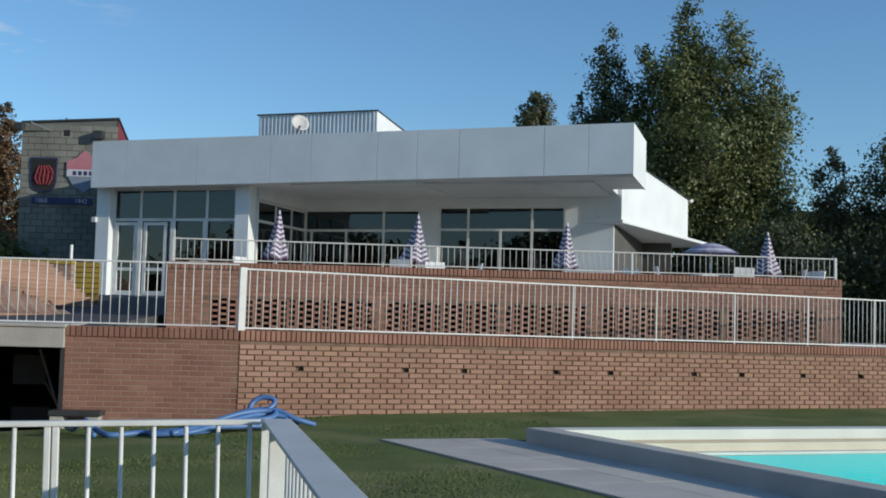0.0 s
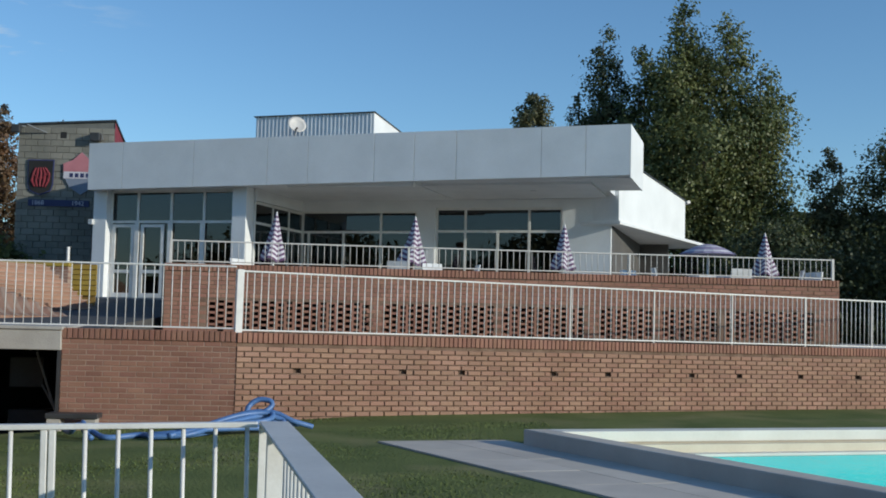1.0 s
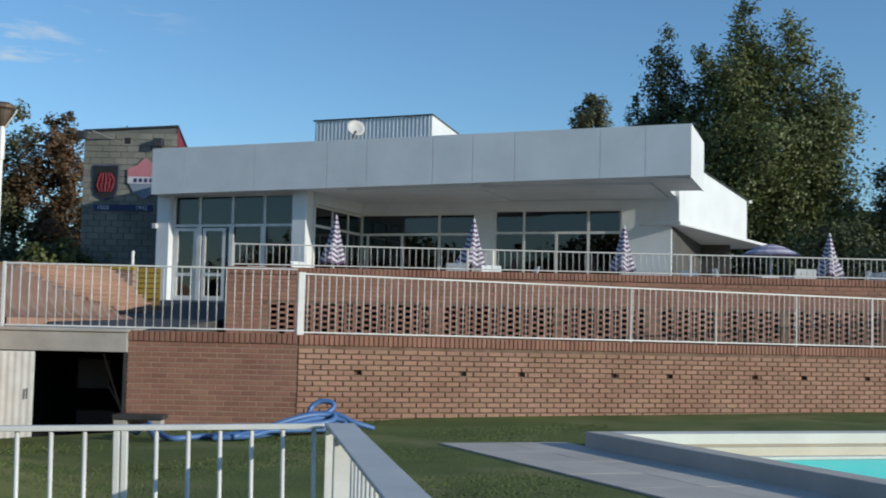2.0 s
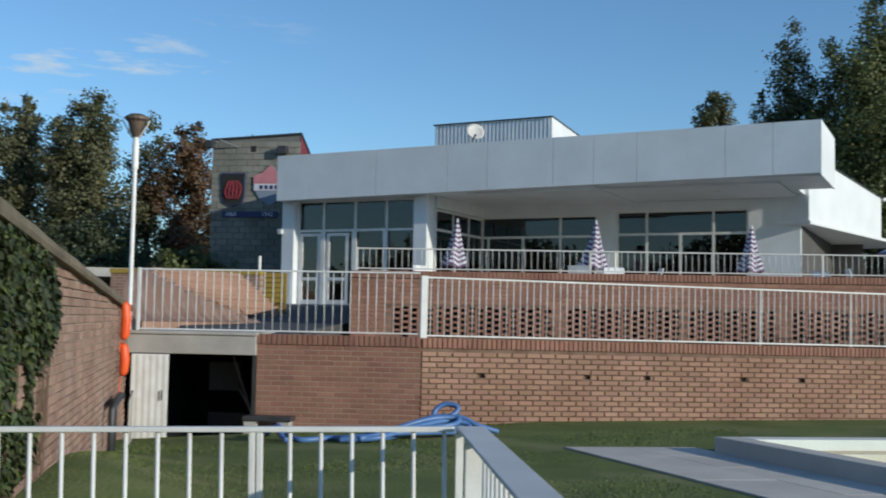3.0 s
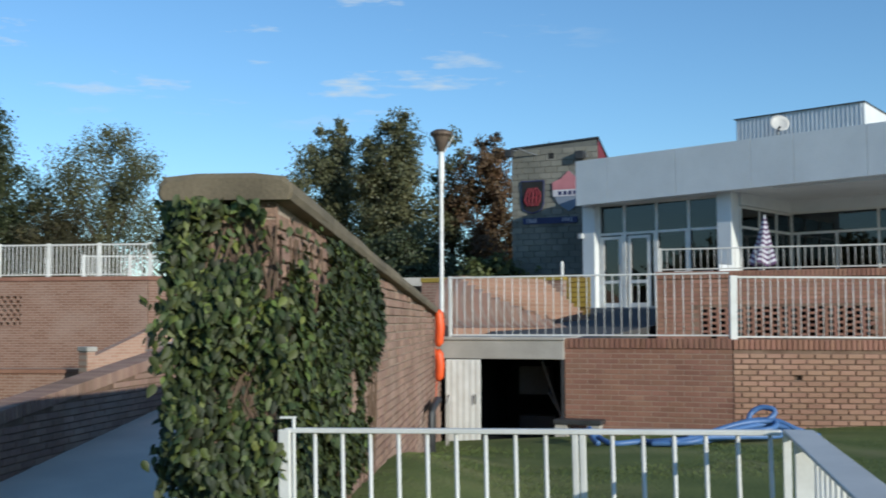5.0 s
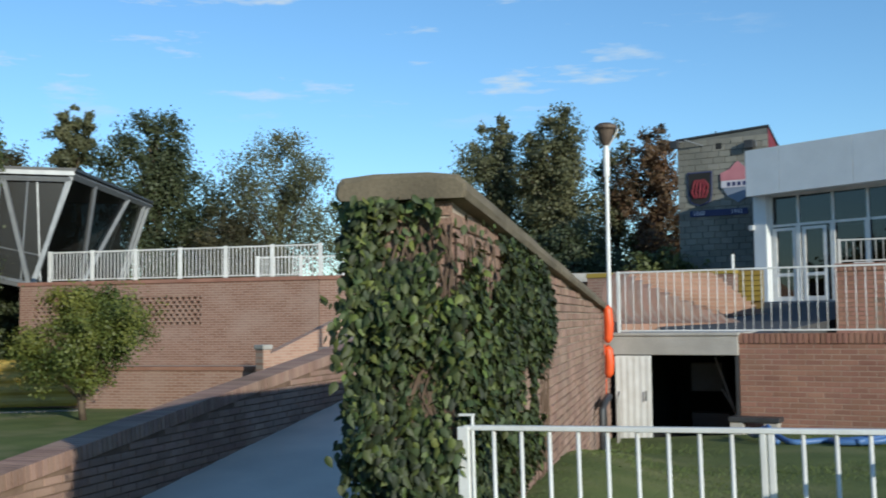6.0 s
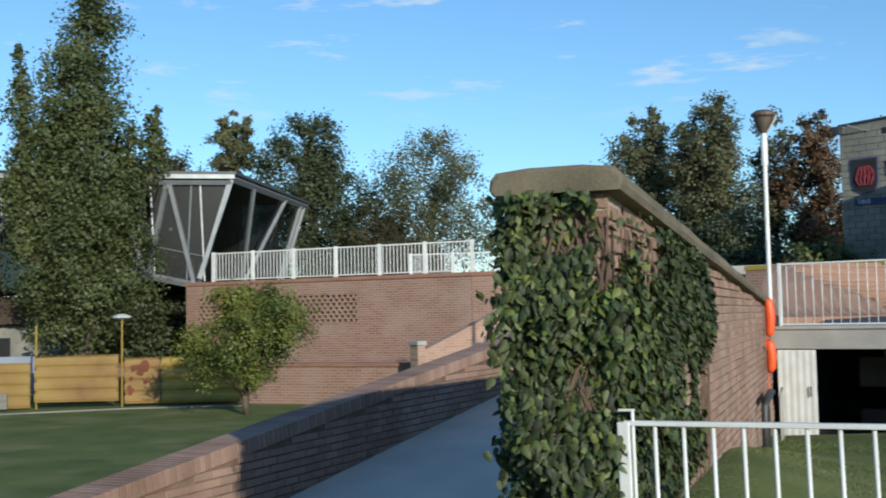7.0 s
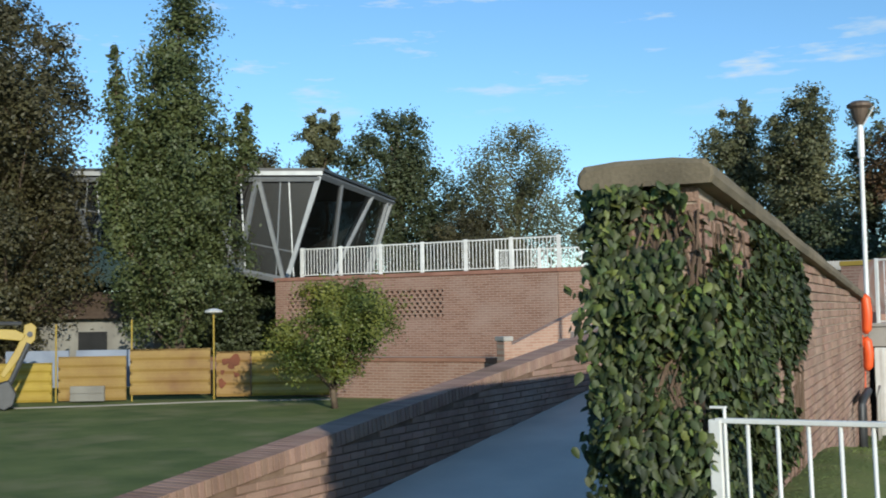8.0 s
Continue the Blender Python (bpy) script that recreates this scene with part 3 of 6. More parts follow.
def glazing(xs, z_lo, z_hi, y, transoms, mid=(), d=0.06, w=0.07, side=False):
    """A glazed screen along x (or along y at x = y where side) with frame bars and one pane a field."""
    def bx(a, z0, b, z1, dd):
        return Build().box(y - dd, a, z0, y + dd, b, z1) if side else Build().box(a, y - dd, z0, b, y + dd, z1)
    zz = [z_lo, *transoms, z_hi]
    for x in xs:
        part("mullion", bx(x - w / 2, z_lo, x + w / 2, z_hi, d / 2), WHITE_M, house)
    for z in zz:
        part("transom", bx(xs[0], z - w / 2, xs[-1], z + w / 2, d / 2 - 0.004), WHITE_M, house)
    for x in mid:
        part("mullion", bx(x - w / 2, z_lo, x + w / 2, transoms[-1], d / 2), WHITE_M, house)
    for a, b in zip(xs, xs[1:]):
        for z0, z1 in zip(zz, zz[1:]):
            pane = part("pane", bx(a + w / 2, z0 + w / 2, b - w / 2, z1 - w / 2, 0.004), GLASS, house)
            pane.visible_shadow = False


glazing([0.36, 1.2, 2.25, 3.26, 4.23], 1.86, 4.85, 0.72, [4.0])
for a, b in ((0.42, 1.12), (1.32, 2.06)):
    leaf_f = part("door_leaf", Build().box(a, 0.66, 1.88, a + 0.1, 0.7, 3.92).box(b - 0.1, 0.66, 1.88, b, 0.7, 3.92).box(a + 0.1, 0.66, 3.84, b - 0.1, 0.7, 3.92).box(a + 0.1, 0.66, 1.88, b - 0.1, 0.7, 2.0).box(a + 0.1, 0.66, 2.56, b - 0.1, 0.7, 2.65), WHITE_M, house, "white framed glass door", bevel=0.004)
    part("door_handle", Build().tube([(b - 0.05, 0.6, 2.75), (b - 0.05, 0.6, 3.1)], 0.015, 8), STEEL, leaf_f, "steel pull handle")
for x in (1.16, 2.2, 3.2):
    part("door_post", Build().box(x - 0.02, 0.64, 1.86, x + 0.12, 0.68, 4.0), WHITE_M, house, "broad white door post", bevel=0.004)
glazing([0.95, 2.1, 3.2, 4.2], 1.86, 4.55, 4.66, [4.0], side=True)
glazing([4.7, 7.2, 8.3], 1.86, 4.6, 4.2, [4.0], mid=[4.9, 6.02])
glazing([8.93, 9.79, 11.67, 12.6], 1.86, 4.68, 4.2, [4.03], mid=[10.75])
for a, b in (((4.63, 4.1, 4.62), (8.33, 4.3, 4.95)), ((8.33, 4.1, 1.84), (8.9, 4.3, 4.95)), ((8.9, 4.1, 4.71), (12.63, 4.3, 4.95)), ((12.63, 4.1, 1.84), (14.0, 4.3, 4.95)), ((4.6, 0.92, 4.6), (4.72, 4.1, 4.93)), ((0.36, 0.69, 4.88), (4.23, 0.8, 4.93))):
    part("outer_wall", Build().box(*a, *b), WHITE, house)
part("wall_camera", Build().box(-0.18, 0.36, 3.9, -0.04, 0.46, 4.05), FURN, house, "small white wall camera", bevel=0.015)
# room walls coloured dark to make the inside look dim
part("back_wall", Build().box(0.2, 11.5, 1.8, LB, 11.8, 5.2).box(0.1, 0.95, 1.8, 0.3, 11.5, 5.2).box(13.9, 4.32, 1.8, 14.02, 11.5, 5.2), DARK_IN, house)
part("inner_wall", Build().box(0.9, 2.4, 1.84, 2.7, 2.5, 4.0).box(6, 8.0, 1.84, 9, 8.1, 4.2), RUST, house, "dark red inner partition")
part("ceiling_inside", Build().box(0.3, 0.95, 4.96, 13.9, 11.5, 5.1), WHITE, house)
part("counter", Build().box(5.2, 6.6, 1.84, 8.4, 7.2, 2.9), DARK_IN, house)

# wing at the building's sunny side, with its thin canopy
WS, WE = (4.86, 30.16), (7.98, 35.96)
MW = frame2(WS, WE)
LWG = span(WS, WE)
wing = thing("side_wing", MW, "sunlit white side wing with thin projecting canopy", "building")
g = Build().add([(0, 0, 4.3), (LWG, 0, 4.3), (LWG, 0, 5.54), (0, 0, 6.1), (0.2, 4.5, 4.3), (LWG, 4.5, 4.3), (LWG, 4.5, 5.54), (0.2, 4.5, 6.1)], [(0, 1, 2, 3), (4, 7, 6, 5), (3, 2, 6, 7), (0, 3, 7, 4), (1, 5, 6, 2), (0, 4, 5, 1)])
part("upper_block", g, WHITE, wing)
part("canopy", Build().add([(-0.1, -0.08, 4.2), (9.7, -0.08, 4.2), (9.7, 4.5, 4.2), (0.1, 4.5, 4.2), (-0.1, -0.08, 4.3), (9.7, -0.08, 4.3), (9.7, 4.5, 4.3), (0.1, 4.5, 4.3)], [(0, 3, 2, 1), (4, 5, 6, 7), (0, 1, 5, 4), (1, 2, 6, 5), (3, 0, 4, 7)]), WHITE, wing, "thin white canopy slab", bevel=0.02)
part("roof_flashing", Build().add([(0.9, -0.03, 6.02), (LWG + 0.05, -0.03, 5.54), (LWG + 0.05, 0.2, 5.54), (0.9, 0.2, 6.02), (0.9, -0.03, 6.06), (LWG + 0.05, -0.03, 5.58), (LWG + 0.05, 0.2, 5.58), (0.9, 0.2, 6.06)], [(4, 5, 6, 7), (0, 1, 5, 4), (1, 2, 6, 5)]), DARKM, wing)
part("gutter_end", Build().tube([(LWG + 0.02, -0.12, 5.52), (LWG + 0.12, -0.02, 5.5)], 0.06, 8), GREY_M, wing)
# dark colour paints the shade under the canopy on this wall
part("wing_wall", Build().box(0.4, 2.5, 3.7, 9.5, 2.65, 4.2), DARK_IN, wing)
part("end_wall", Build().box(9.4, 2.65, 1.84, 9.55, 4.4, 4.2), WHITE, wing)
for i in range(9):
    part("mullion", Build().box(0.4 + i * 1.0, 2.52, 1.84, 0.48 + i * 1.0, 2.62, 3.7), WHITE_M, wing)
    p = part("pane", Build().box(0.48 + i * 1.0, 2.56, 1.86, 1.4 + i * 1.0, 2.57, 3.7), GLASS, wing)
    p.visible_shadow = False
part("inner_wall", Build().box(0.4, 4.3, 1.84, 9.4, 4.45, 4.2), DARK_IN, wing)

# corrugated plant room and dish on the roof
plant = thing("roof_plant_room", MB @ pose(3.6, 3.0, 5.3), "corrugated zinc plant room on the flat roof", "shed")
cor = Build()
n = 60
px = [i * 3.68 / n for i in range(n + 1)]
top = [2.03 + 0.012 * x for x in px]
v = [(x, (-0.012 if i % 2 else 0.02), z) for i, x in enumerate(px) for z in (0, top[i])]
cor.add(v, [(2 * i, 2 * i + 2, 2 * i + 3, 2 * i + 1) for i in range(n)])
part("corrugated_front", cor, ZINC, plant)
part("body", Build().box(0.02, 0.03, 0, 3.66, 2.6, 1.84), ZINC, plant)
part("side_panel", Build().add([(3.68, 0.0, 0), (3.68, 2.7, 0), (3.68, 2.7, 1.85), (3.68, 0, 2.07), (3.72, 0, 0), (3.72, 2.7, 0), (3.72, 2.7, 1.85), (3.72, 0, 2.07)], [(0, 3, 2, 1), (4, 5, 6, 7), (0, 4, 7, 3), (1, 2, 6, 5), (3, 7, 6, 2)]), WHITE, plant, "white painted side sheet")
part("roof_edge", Build().add([(-0.05, -0.06, 2.02), (3.76, -0.06, 2.06), (3.76, 2.75, 1.86), (-0.05, 2.75, 1.86), (-0.05, -0.06, 2.04), (3.76, -0.06, 2.08), (3.76, 2.75, 1.88), (-0.05, 2.75, 1.88)], [(0, 3, 2, 1), (4, 5, 6, 7), (0, 1, 5, 4), (1, 2, 6, 5), (2, 3, 7, 6), (3, 0, 4, 7)]), DARKM, plant)
dish = thing("satellite_dish", MB @ pose(5.05, 2.55, 5.3), "white satellite dish on a short mast", "satellite dish")
dm = pose(0.1, -0.1, 1.62, 62, 0, 40)
bowl = Build()
bowl.lathe(0, 0, [(0.0, 0.0), (0.12, 0.012), (0.2, 0.04), (0.27, 0.08), (0.27, 0.092), (0.2, 0.053), (0.12, 0.027), (0, 0.015)], 20)
bowl.v = [tuple(dm @ Vector(p)) for p in bowl.v]
part("reflector", bowl, GREY_M, dish, smooth=True)
part("mast", Build().tube([(0, 0.05, 0), (0, 0.05, 1.55)], 0.025), STEEL, dish)
part("feed_arm", Build().tube([(0.05, -0.1, 1.4), (0.28, -0.5, 1.42)], 0.015, 6).tube([(0.26, -0.52, 1.42), (0.3, -0.48, 1.5)], 0.03, 8), DARKM, dish)
single("roof_vent", Build().lathe(0, 0, [(0.09, 0), (0.09, 1.1), (0.2, 1.1), (0.2, 1.2), (0.0, 1.28)], 12), DARKM, "small dark roof vent cap", "vent", m=MB @ pose(1.3, 3.0, 5.3))

# ---- block tower with club crests ----
TW = (-13.35, 34.2)
tower = thing("block_tower", pose(*TW, 0, 0, 0, 0), "tall grey concrete block tower with painted crests", "tower")
tw = 3.0
body = Build().add([(0, 0.02, 0.8), (tw, 0.02, 0.8), (tw, 0.02, 7.42), (0, 0.02, 7.24), (0.1, 3, 0.8), (tw - 0.5, 3, 0.8), (tw - 0.5, 3, 7.0), (0.1, 3, 6.9)],
                   [(0, 1, 2, 3), (4, 7, 6, 5), (3, 2, 6, 7), (0, 3, 7, 4)])
part("tower_core", body, BLOCK_J, tower)
part("side_wall", Build().add([(tw, 0.0, 0.8), (tw - 0.5, 3, 0.8), (tw - 0.5, 3, 7.0), (tw, 0.0, 7.42)], [(0, 1, 2, 3)]), RED_P, tower, "red painted side face")
part("roof_edge", Build().add([(-0.04, -0.04, 7.24), (tw + 0.04, -0.04, 7.42), (tw - 0.45, 3, 7.02), (-0.04, 3, 6.9), (-0.04, -0.04, 7.3), (tw + 0.04, -0.04, 7.48), (tw - 0.45, 3, 7.08), (-0.04, 3, 6.96)], [(4, 5, 6, 7), (0, 1, 5, 4), (1, 2, 6, 5), (3, 0, 4, 7)]), DARKM, tower)


def crest(x, z, w, h, outline, rings, label):
    """A shield of stacked flat plates; rings: (scale, depth, material)."""
    t = thing("wall_crest", pose(TW[0] + x, TW[1] - 0.03, z), label, "crest", "club crests on the tower")
    for s, d, m in rings:
        n = len(outline)
        g = Build()
        pts = [((u - 0.5) * w * s, (q - 0.5) * h * s) for u, q in outline]
        g.add([(a, -d, b) for a, b in pts] + [(a, 0.02, b) for a, b in pts], [tuple(range(n))] + [(i, n + i, n + (i + 1) % n, (i + 1) % n) for i in range(n)])
        part("crest_plate", g, m, t)
    return t


SQ = [(0.0, 1.0), (0.02, 0.3), (0.1, 0.12), (0.3, 0.05), (0.5, 0.0), (0.7, 0.05), (0.9, 0.12), (0.98, 0.3), (1.0, 1.0)]
SH = [(0.0, 0.72), (0.03, 0.42), (0.18, 0.18), (0.5, 0.0), (0.82, 0.18), (0.97, 0.42), (1.0, 0.72), (0.75, 0.8), (0.5, 1.0), (0.25, 0.8)]
c1 = crest(0.75, 5.6, 0.82, 1.12, SQ, [(1.0, 0.03, BLUE_P), (0.93, 0.04, BLACK)], "dark shield crest with red emblem on a grey block wall")
for i in range(5):
    x = -0.2 + i * 0.1
    part("emblem_stroke", Build().tube([(x * 0.8, -0.05, -0.3), (x * 1.3, -0.05, -0.1), (x * 1.2 + 0.03, -0.05, 0.12), (x * 0.7, -0.05, 0.3)], [0.03, 0.04, 0.04, 0.03], 6), RED_P, c1, "red painted emblem stroke")
part("emblem_bar", Build().tube([(-0.24, -0.055, 0.1), (0.0, -0.055, -0.08), (0.24, -0.055, 0.12)], 0.028, 6), RED_P, c1)
c2 = crest(2.02, 5.75, 1.15, 1.35, SH, [(1.0, 0.03, GREY_P)], "faded shield crest in red, white and grey")
part("red_field", Build().add([(-0.57, -0.036, 0.22), (0.57, -0.036, 0.22), (0.57, -0.036, 0.3), (0.28, -0.036, 0.41), (0, -0.036, 0.67), (-0.28, -0.036, 0.41), (-0.57, -0.036, 0.3)], [(6, 5, 4, 3, 2, 1, 0)]).box(-0.56, -0.04, 0.05, 0.56, -0.034, 0.22), PINK_P, c2)
part("white_band", Build().box(-0.55, -0.04, -0.17, 0.55, -0.034, 0.05), CLOTH_W, c2)
for x in (-0.36, -0.19, -0.02, 0.15):
    part("letter_bar", Build().box(x, -0.046, -0.13, x + 0.11, -0.04, 0.0), BLUE_P, c2)
plate = thing("date_plate", pose(TW[0] + 1.35, TW[1] - 0.03, 4.8), "navy strip with white year figures", "sign")
part("strip", Build().box(-0.95, -0.03, -0.1, 0.95, 0.01, 0.1), BLUE_P, plate)


def text_part(words, size, x, z, parent, material, y=-0.034):
    cu = bpy.data.curves.new("letters", "FONT")
    cu.body, cu.size, cu.align_x, cu.align_y, cu.extrude = words, size, "CENTER", "CENTER", 0.002
    tmp = bpy.data.objects.new("letters", cu)
    scene.collection.objects.link(tmp)
    bpy.context.view_layer.update()
    me = bpy.data.meshes.new_from_object(tmp.evaluated_get(bpy.context.evaluated_depsgraph_get()))
    bpy.data.objects.remove(tmp)
    me.materials.clear()
    me.materials.append(material)
    ob = new("letters", me)
    ob.parent = parent
    ob.matrix_basis = pose(x, y, z, 90, 0, 0)
    return ob


text_part("1942", 0.2, 0.6, 0.0, plate, CLOTH_W)
text_part("1868", 0.2, -0.65, 0.0, plate, CLOTH_W)
fl = thing("floodlight", pose(TW[0] + 0.1, TW[1] - 0.02, 7.1), "small dark floodlight on a bracket", "floodlight")
part("arm", Build().tube([(0.1, 0, 0.1), (-0.05, -0.25, 0.08)], 0.02, 6).tube([(0.8, 0, -0.1), (0.3, -0.4, 0.1)], 0.02, 6), STEEL, fl)
part("head", Build().box(-0.2, -0.4, -0.15, 0.06, -0.2, 0.1), DARKM, fl, bevel=0.02)
fl2 = thing("floodlight", pose(TW[0] + 2.6, TW[1] - 0.02, 6.9), "small dark floodlight on a bracket", "floodlight")
part("head", Build().box(-0.3, -0.25, -0.14, 0.0, -0.02, 0.12), DARKM, fl2, bevel=0.02)
part("arm", Build().tube([(0.0, -0.02, 0.1), (0.1, -0.2, -0.1)], 0.02, 6), STEEL, fl2)
# no hole is cut: a black plate gives the opening its shade
single("recess_shade_plate", Build().box(0, -0.015, 0, 0.2, 0.02, 0.2), BLACK, "small black plate for a shaded opening in the block tower", "opening", m=pose(TW[0] + 1.3, TW[1], 6.85), kind="structure")

# ---- lamp post ----
lp = thing("lamp_post", pose(-8.24, 17.5, 1.1), "white lamp post with brown inverted cone head", "lamp post")
part("pole", Build().tube([(0, 0, 0), (0, 0, 2.85)], 0.038, 10).tube([(0, 0, 2.85), (0, 0, 3.3), (0, 0, 3.42)], [0.058, 0.058, 0.035], 10), WHITE_M, lp, smooth=False)
lamp_head = part("head", Build().lathe(0, 0, [(0.05, 3.4), (0.1, 3.5), (0.15, 3.66), (0.2, 3.7), (0.2, 3.74), (0.12, 3.79), (0.0, 3.81)], 14), LAMP_BR, lp, "brown cone lamp head")
for s in (-1, 1):
    part("arm", Build().tube([(0.05 * s, 0, 3.38), (0.2 * s, 0, 3.6), (0.24 * s, 0, 3.68)], 0.014, 6), WHITE_M, lamp_head, "white arm")

# ---- parasols, tables and chairs on the terrace ----
def parasol(x, y, z, h, label, lean=0.0, spread=0.25):
    t = thing("closed_parasol", pose(x, y, z, 0, lean, 0), label, "parasol", "parasols on the terrace")
    pole = part("pole", Build().tube([(0, 0, 0), (0, 0, h)], 0.02, 8), WHITE_M, t)
    part("foot", Build().lathe(0, 0, [(0.0, 0.1), (0.05, 0.1), (0.22, 0.06), (0.24, 0.0)], 14), CONC, pole, "grey concrete foot")
    k, can, n = 20, h * 0.55, 24
    flare = random.Random(int(x * 100)).uniform(0, 6.3)
    for i in range(k):
        rows = []
        for f in (i / k, (i + 1) / k):
            for q in range(n):
                a = 2 * math.pi * q / n
                fold = math.cos(4 * a + 0.8 * f)
                rad = 0.02 + (0.17 * f ** 0.9 + 0.06 * max(0, f - 0.55)) * (1 + 0.3 * fold) * (1 + spread * f * (0.6 + 0.4 * math.cos(a - flare)))
                rows.append((rad * math.cos(a), rad * math.sin(a), h - f * can + 0.045 * f * fold))
        part("cloth_band", Build().add(rows, [(q, (q + 1) % n, n + (q + 1) % n, n + q) for q in range(n)]), PURPLE if i % 2 else CLOTH_W, t)
    part("tip", Build().lathe(0, 0, [(0.0, h + 0.05), (0.02, h + 0.02), (0.022, h - 0.02)], 8), WHITE_M, t)
    return t


parasol(-3.86, 25.0, 1.84, 1.96, "closed purple and white striped parasol", 2, 0.35)
parasol(-0.65, 25.0, 1.84, 1.93, "closed purple and white striped parasol, spread at its foot", 1, 0.7)
parasol(2.73, 25.0, 1.84, 1.84, "closed purple and white striped parasol", 2)
parasol(7.05, 24.0, 1.84, 1.66, "closed purple and white striped parasol", 1)
op = thing("open_parasol", pose(5.97, 24.6, 1.84), "open faded purple striped parasol over a table", "parasol")
part("pole", Build().tube([(0, 0, 0), (0, 0, 1.46)], 0.02, 8), WHITE_M, op)
for i in range(8):
    a, b = i / 8, (i + 1) / 8
    part("cloth_band", Build().lathe(0, 0, [(0.02 + 0.62 * a, 1.47 - 0.24 * a ** 1.6), (0.02 + 0.62 * b, 1.47 - 0.24 * b ** 1.6)], 16), CLOTH_W if i % 3 == 0 else mat("lilac_cloth", (0.35, 0.30, 0.42), None, 0.9, fine=80) if i == 1 else bpy.data.materials.get("lilac_cloth") or CLOTH_W, op)


def table(x, y, z):
    t = thing("terrace_table", pose(x, y, z), "white plastic terrace table", "table", "terrace tables")
    part("tabletop", Build().box(-0.4, -0.4, 0.7, 0.4, 0.4, 0.74), FURN, t, bevel=0.02)
    for sx in (-0.33, 0.33):
        for sy in (-0.33, 0.33):
            part("leg", Build().box(sx - 0.025, sy - 0.025, 0, sx + 0.025, sy + 0.025, 0.7), FURN, t)
    return t


def chair(x, y, z, turn):
    t = thing("terrace_chair", pose(x, y, z, 0, 0, turn), "white plastic terrace armchair", "chair", "terrace chairs")
    part("seat", Build().box(-0.25, -0.24, 0.42, 0.25, 0.25, 0.46), FURN, t, bevel=0.015)
    part("backrest", Build().add([(-0.25, 0.22, 0.46), (0.25, 0.22, 0.46), (0.23, 0.32, 0.88), (-0.23, 0.32, 0.88), (-0.25, 0.25, 0.46), (0.25, 0.25, 0.46), (0.23, 0.35, 0.88), (-0.23, 0.35, 0.88)], [(0, 1, 2, 3), (4, 7, 6, 5), (3, 2, 6, 7), (0, 3, 7, 4), (1, 5, 6, 2)]), FURN, t)
    for sx in (-0.22, 0.22):
        part("armrest", Build().box(sx - 0.03, -0.2, 0.64, sx + 0.03, 0.28, 0.67), FURN, t)
        for sy in (-0.2, 0.22):
            part("leg", Build().box(sx - 0.02, sy - 0.02, 0, sx + 0.02, sy + 0.02, 0.65), FURN, t)
    return t


t0 = table(-3.3, 24.9, 1.84)
for x, y in ((-0.2, 25.1), (3.4, 25.1), (5.97, 24.6), (7.0, 24.4)):
    copy_thing(t0, pose(x, y, 1.84, 0, 0, 12))
c0 = chair(-4.3, 24.4, 1.84, 60)
for x, y, a in ((-6.2, 27.5, 200), (-5.4, 27.6, 150), (-0.1, 24.3, 20), (0.5, 24.8, -80), (-0.9, 24.2, 170), (5.0, 24.2, 90), (6.4, 23.9, 190), (7.5, 23.8, -100), (4.5, 25.2, 30), (8.0, 24.2, -60)):
    copy_thing(c0, pose(x, y, 1.84, 0, 0, a))

# ---- curved brick steps, coloured wall and yellow boards beside the entrance ----
arc = thing("curved_brick_steps", pose(-5.45, 21.4, 1.3), "curved stepped brick seating, worn pale red", "steps")
for k in range(13):      # rows rise outwards; the rim falls away towards the ramp's foot
    r0, r1 = 1.95 + k * 0.18, 1.95 + (k + 1) * 0.18 + 0.012
    m = 18
    g = Build()
    for i in range(m + 1):
        deg = 141 + i * 87 / m
        a = math.radians(deg)
        rim_z = 0.06 + 1.1 * float(smooth01((230 - deg) / 52))
        z1 = min(0.14 + k * 0.088, rim_z)
        g.v += [(r * math.cos(a), r * math.sin(a), z) for r in (r0, r1) for z in (-0.1, z1)]
    for i in range(m):
        o = i * 4
        g.f += [(o, o + 4, o + 5, o + 1), (o + 1, o + 5, o + 7, o + 3), (o + 3, o + 7, o + 6, o + 2)]
    g.f += [(0, 1, 3, 2), (m * 4, m * 4 + 2, m * 4 + 3, m * 4 + 1)]
    step_ = part("step", g, BRICK_L, arc)
    lip = Build()
    for i in range(m + 1):
        a, z1 = math.radians(141 + i * 87 / m), g.v[i * 4 + 1][2]
        lip.v += [(r * math.cos(a), r * math.sin(a), z) for r in (r0 - 0.018, r0 + 0.05) for z in (z1 - 0.016, z1 + 0.004)]
    lip.f += [(o, o + 4, o + 5, o + 1) for o in range(0, m * 4, 4)] + [(o + 1, o + 5, o + 7, o + 3) for o in range(0, m * 4, 4)] + [(o + 2, o + 6, o + 4, o) for o in range(0, m * 4, 4)]
    part("nosing", lip, MORTAR, step_, "pale worn nosing")
cw = thing("garden_wall", pose(-13.0, 26.5, 1.15), "low reddish wall with a yellow painted coping", "wall")
part("wall_body", Build().box(0, 0, 0, 4.0, 0.25, 1.38), FARB, cw)
part("coping", Build().box(-0.02, -0.03, 1.38, 4.02, 0.28, 1.5), YELLOW_B, cw, "yellow painted coping", bevel=0.01)
yb = thing("yellow_board_stack", pose(-8.15, 24.2, 1.55), "upright yellow slatted board panel", "board")
for i in range(6):
    part("slat", Build().box(0, 0, 0.26 + i * 0.115, 0.56, 0.05, 0.36 + i * 0.115), YELLOW_B, yb, bevel=0.006)
part("backing", Build().box(0.03, 0.05, 0.0, 0.53, 0.09, 0.95), YELLOW, yb)
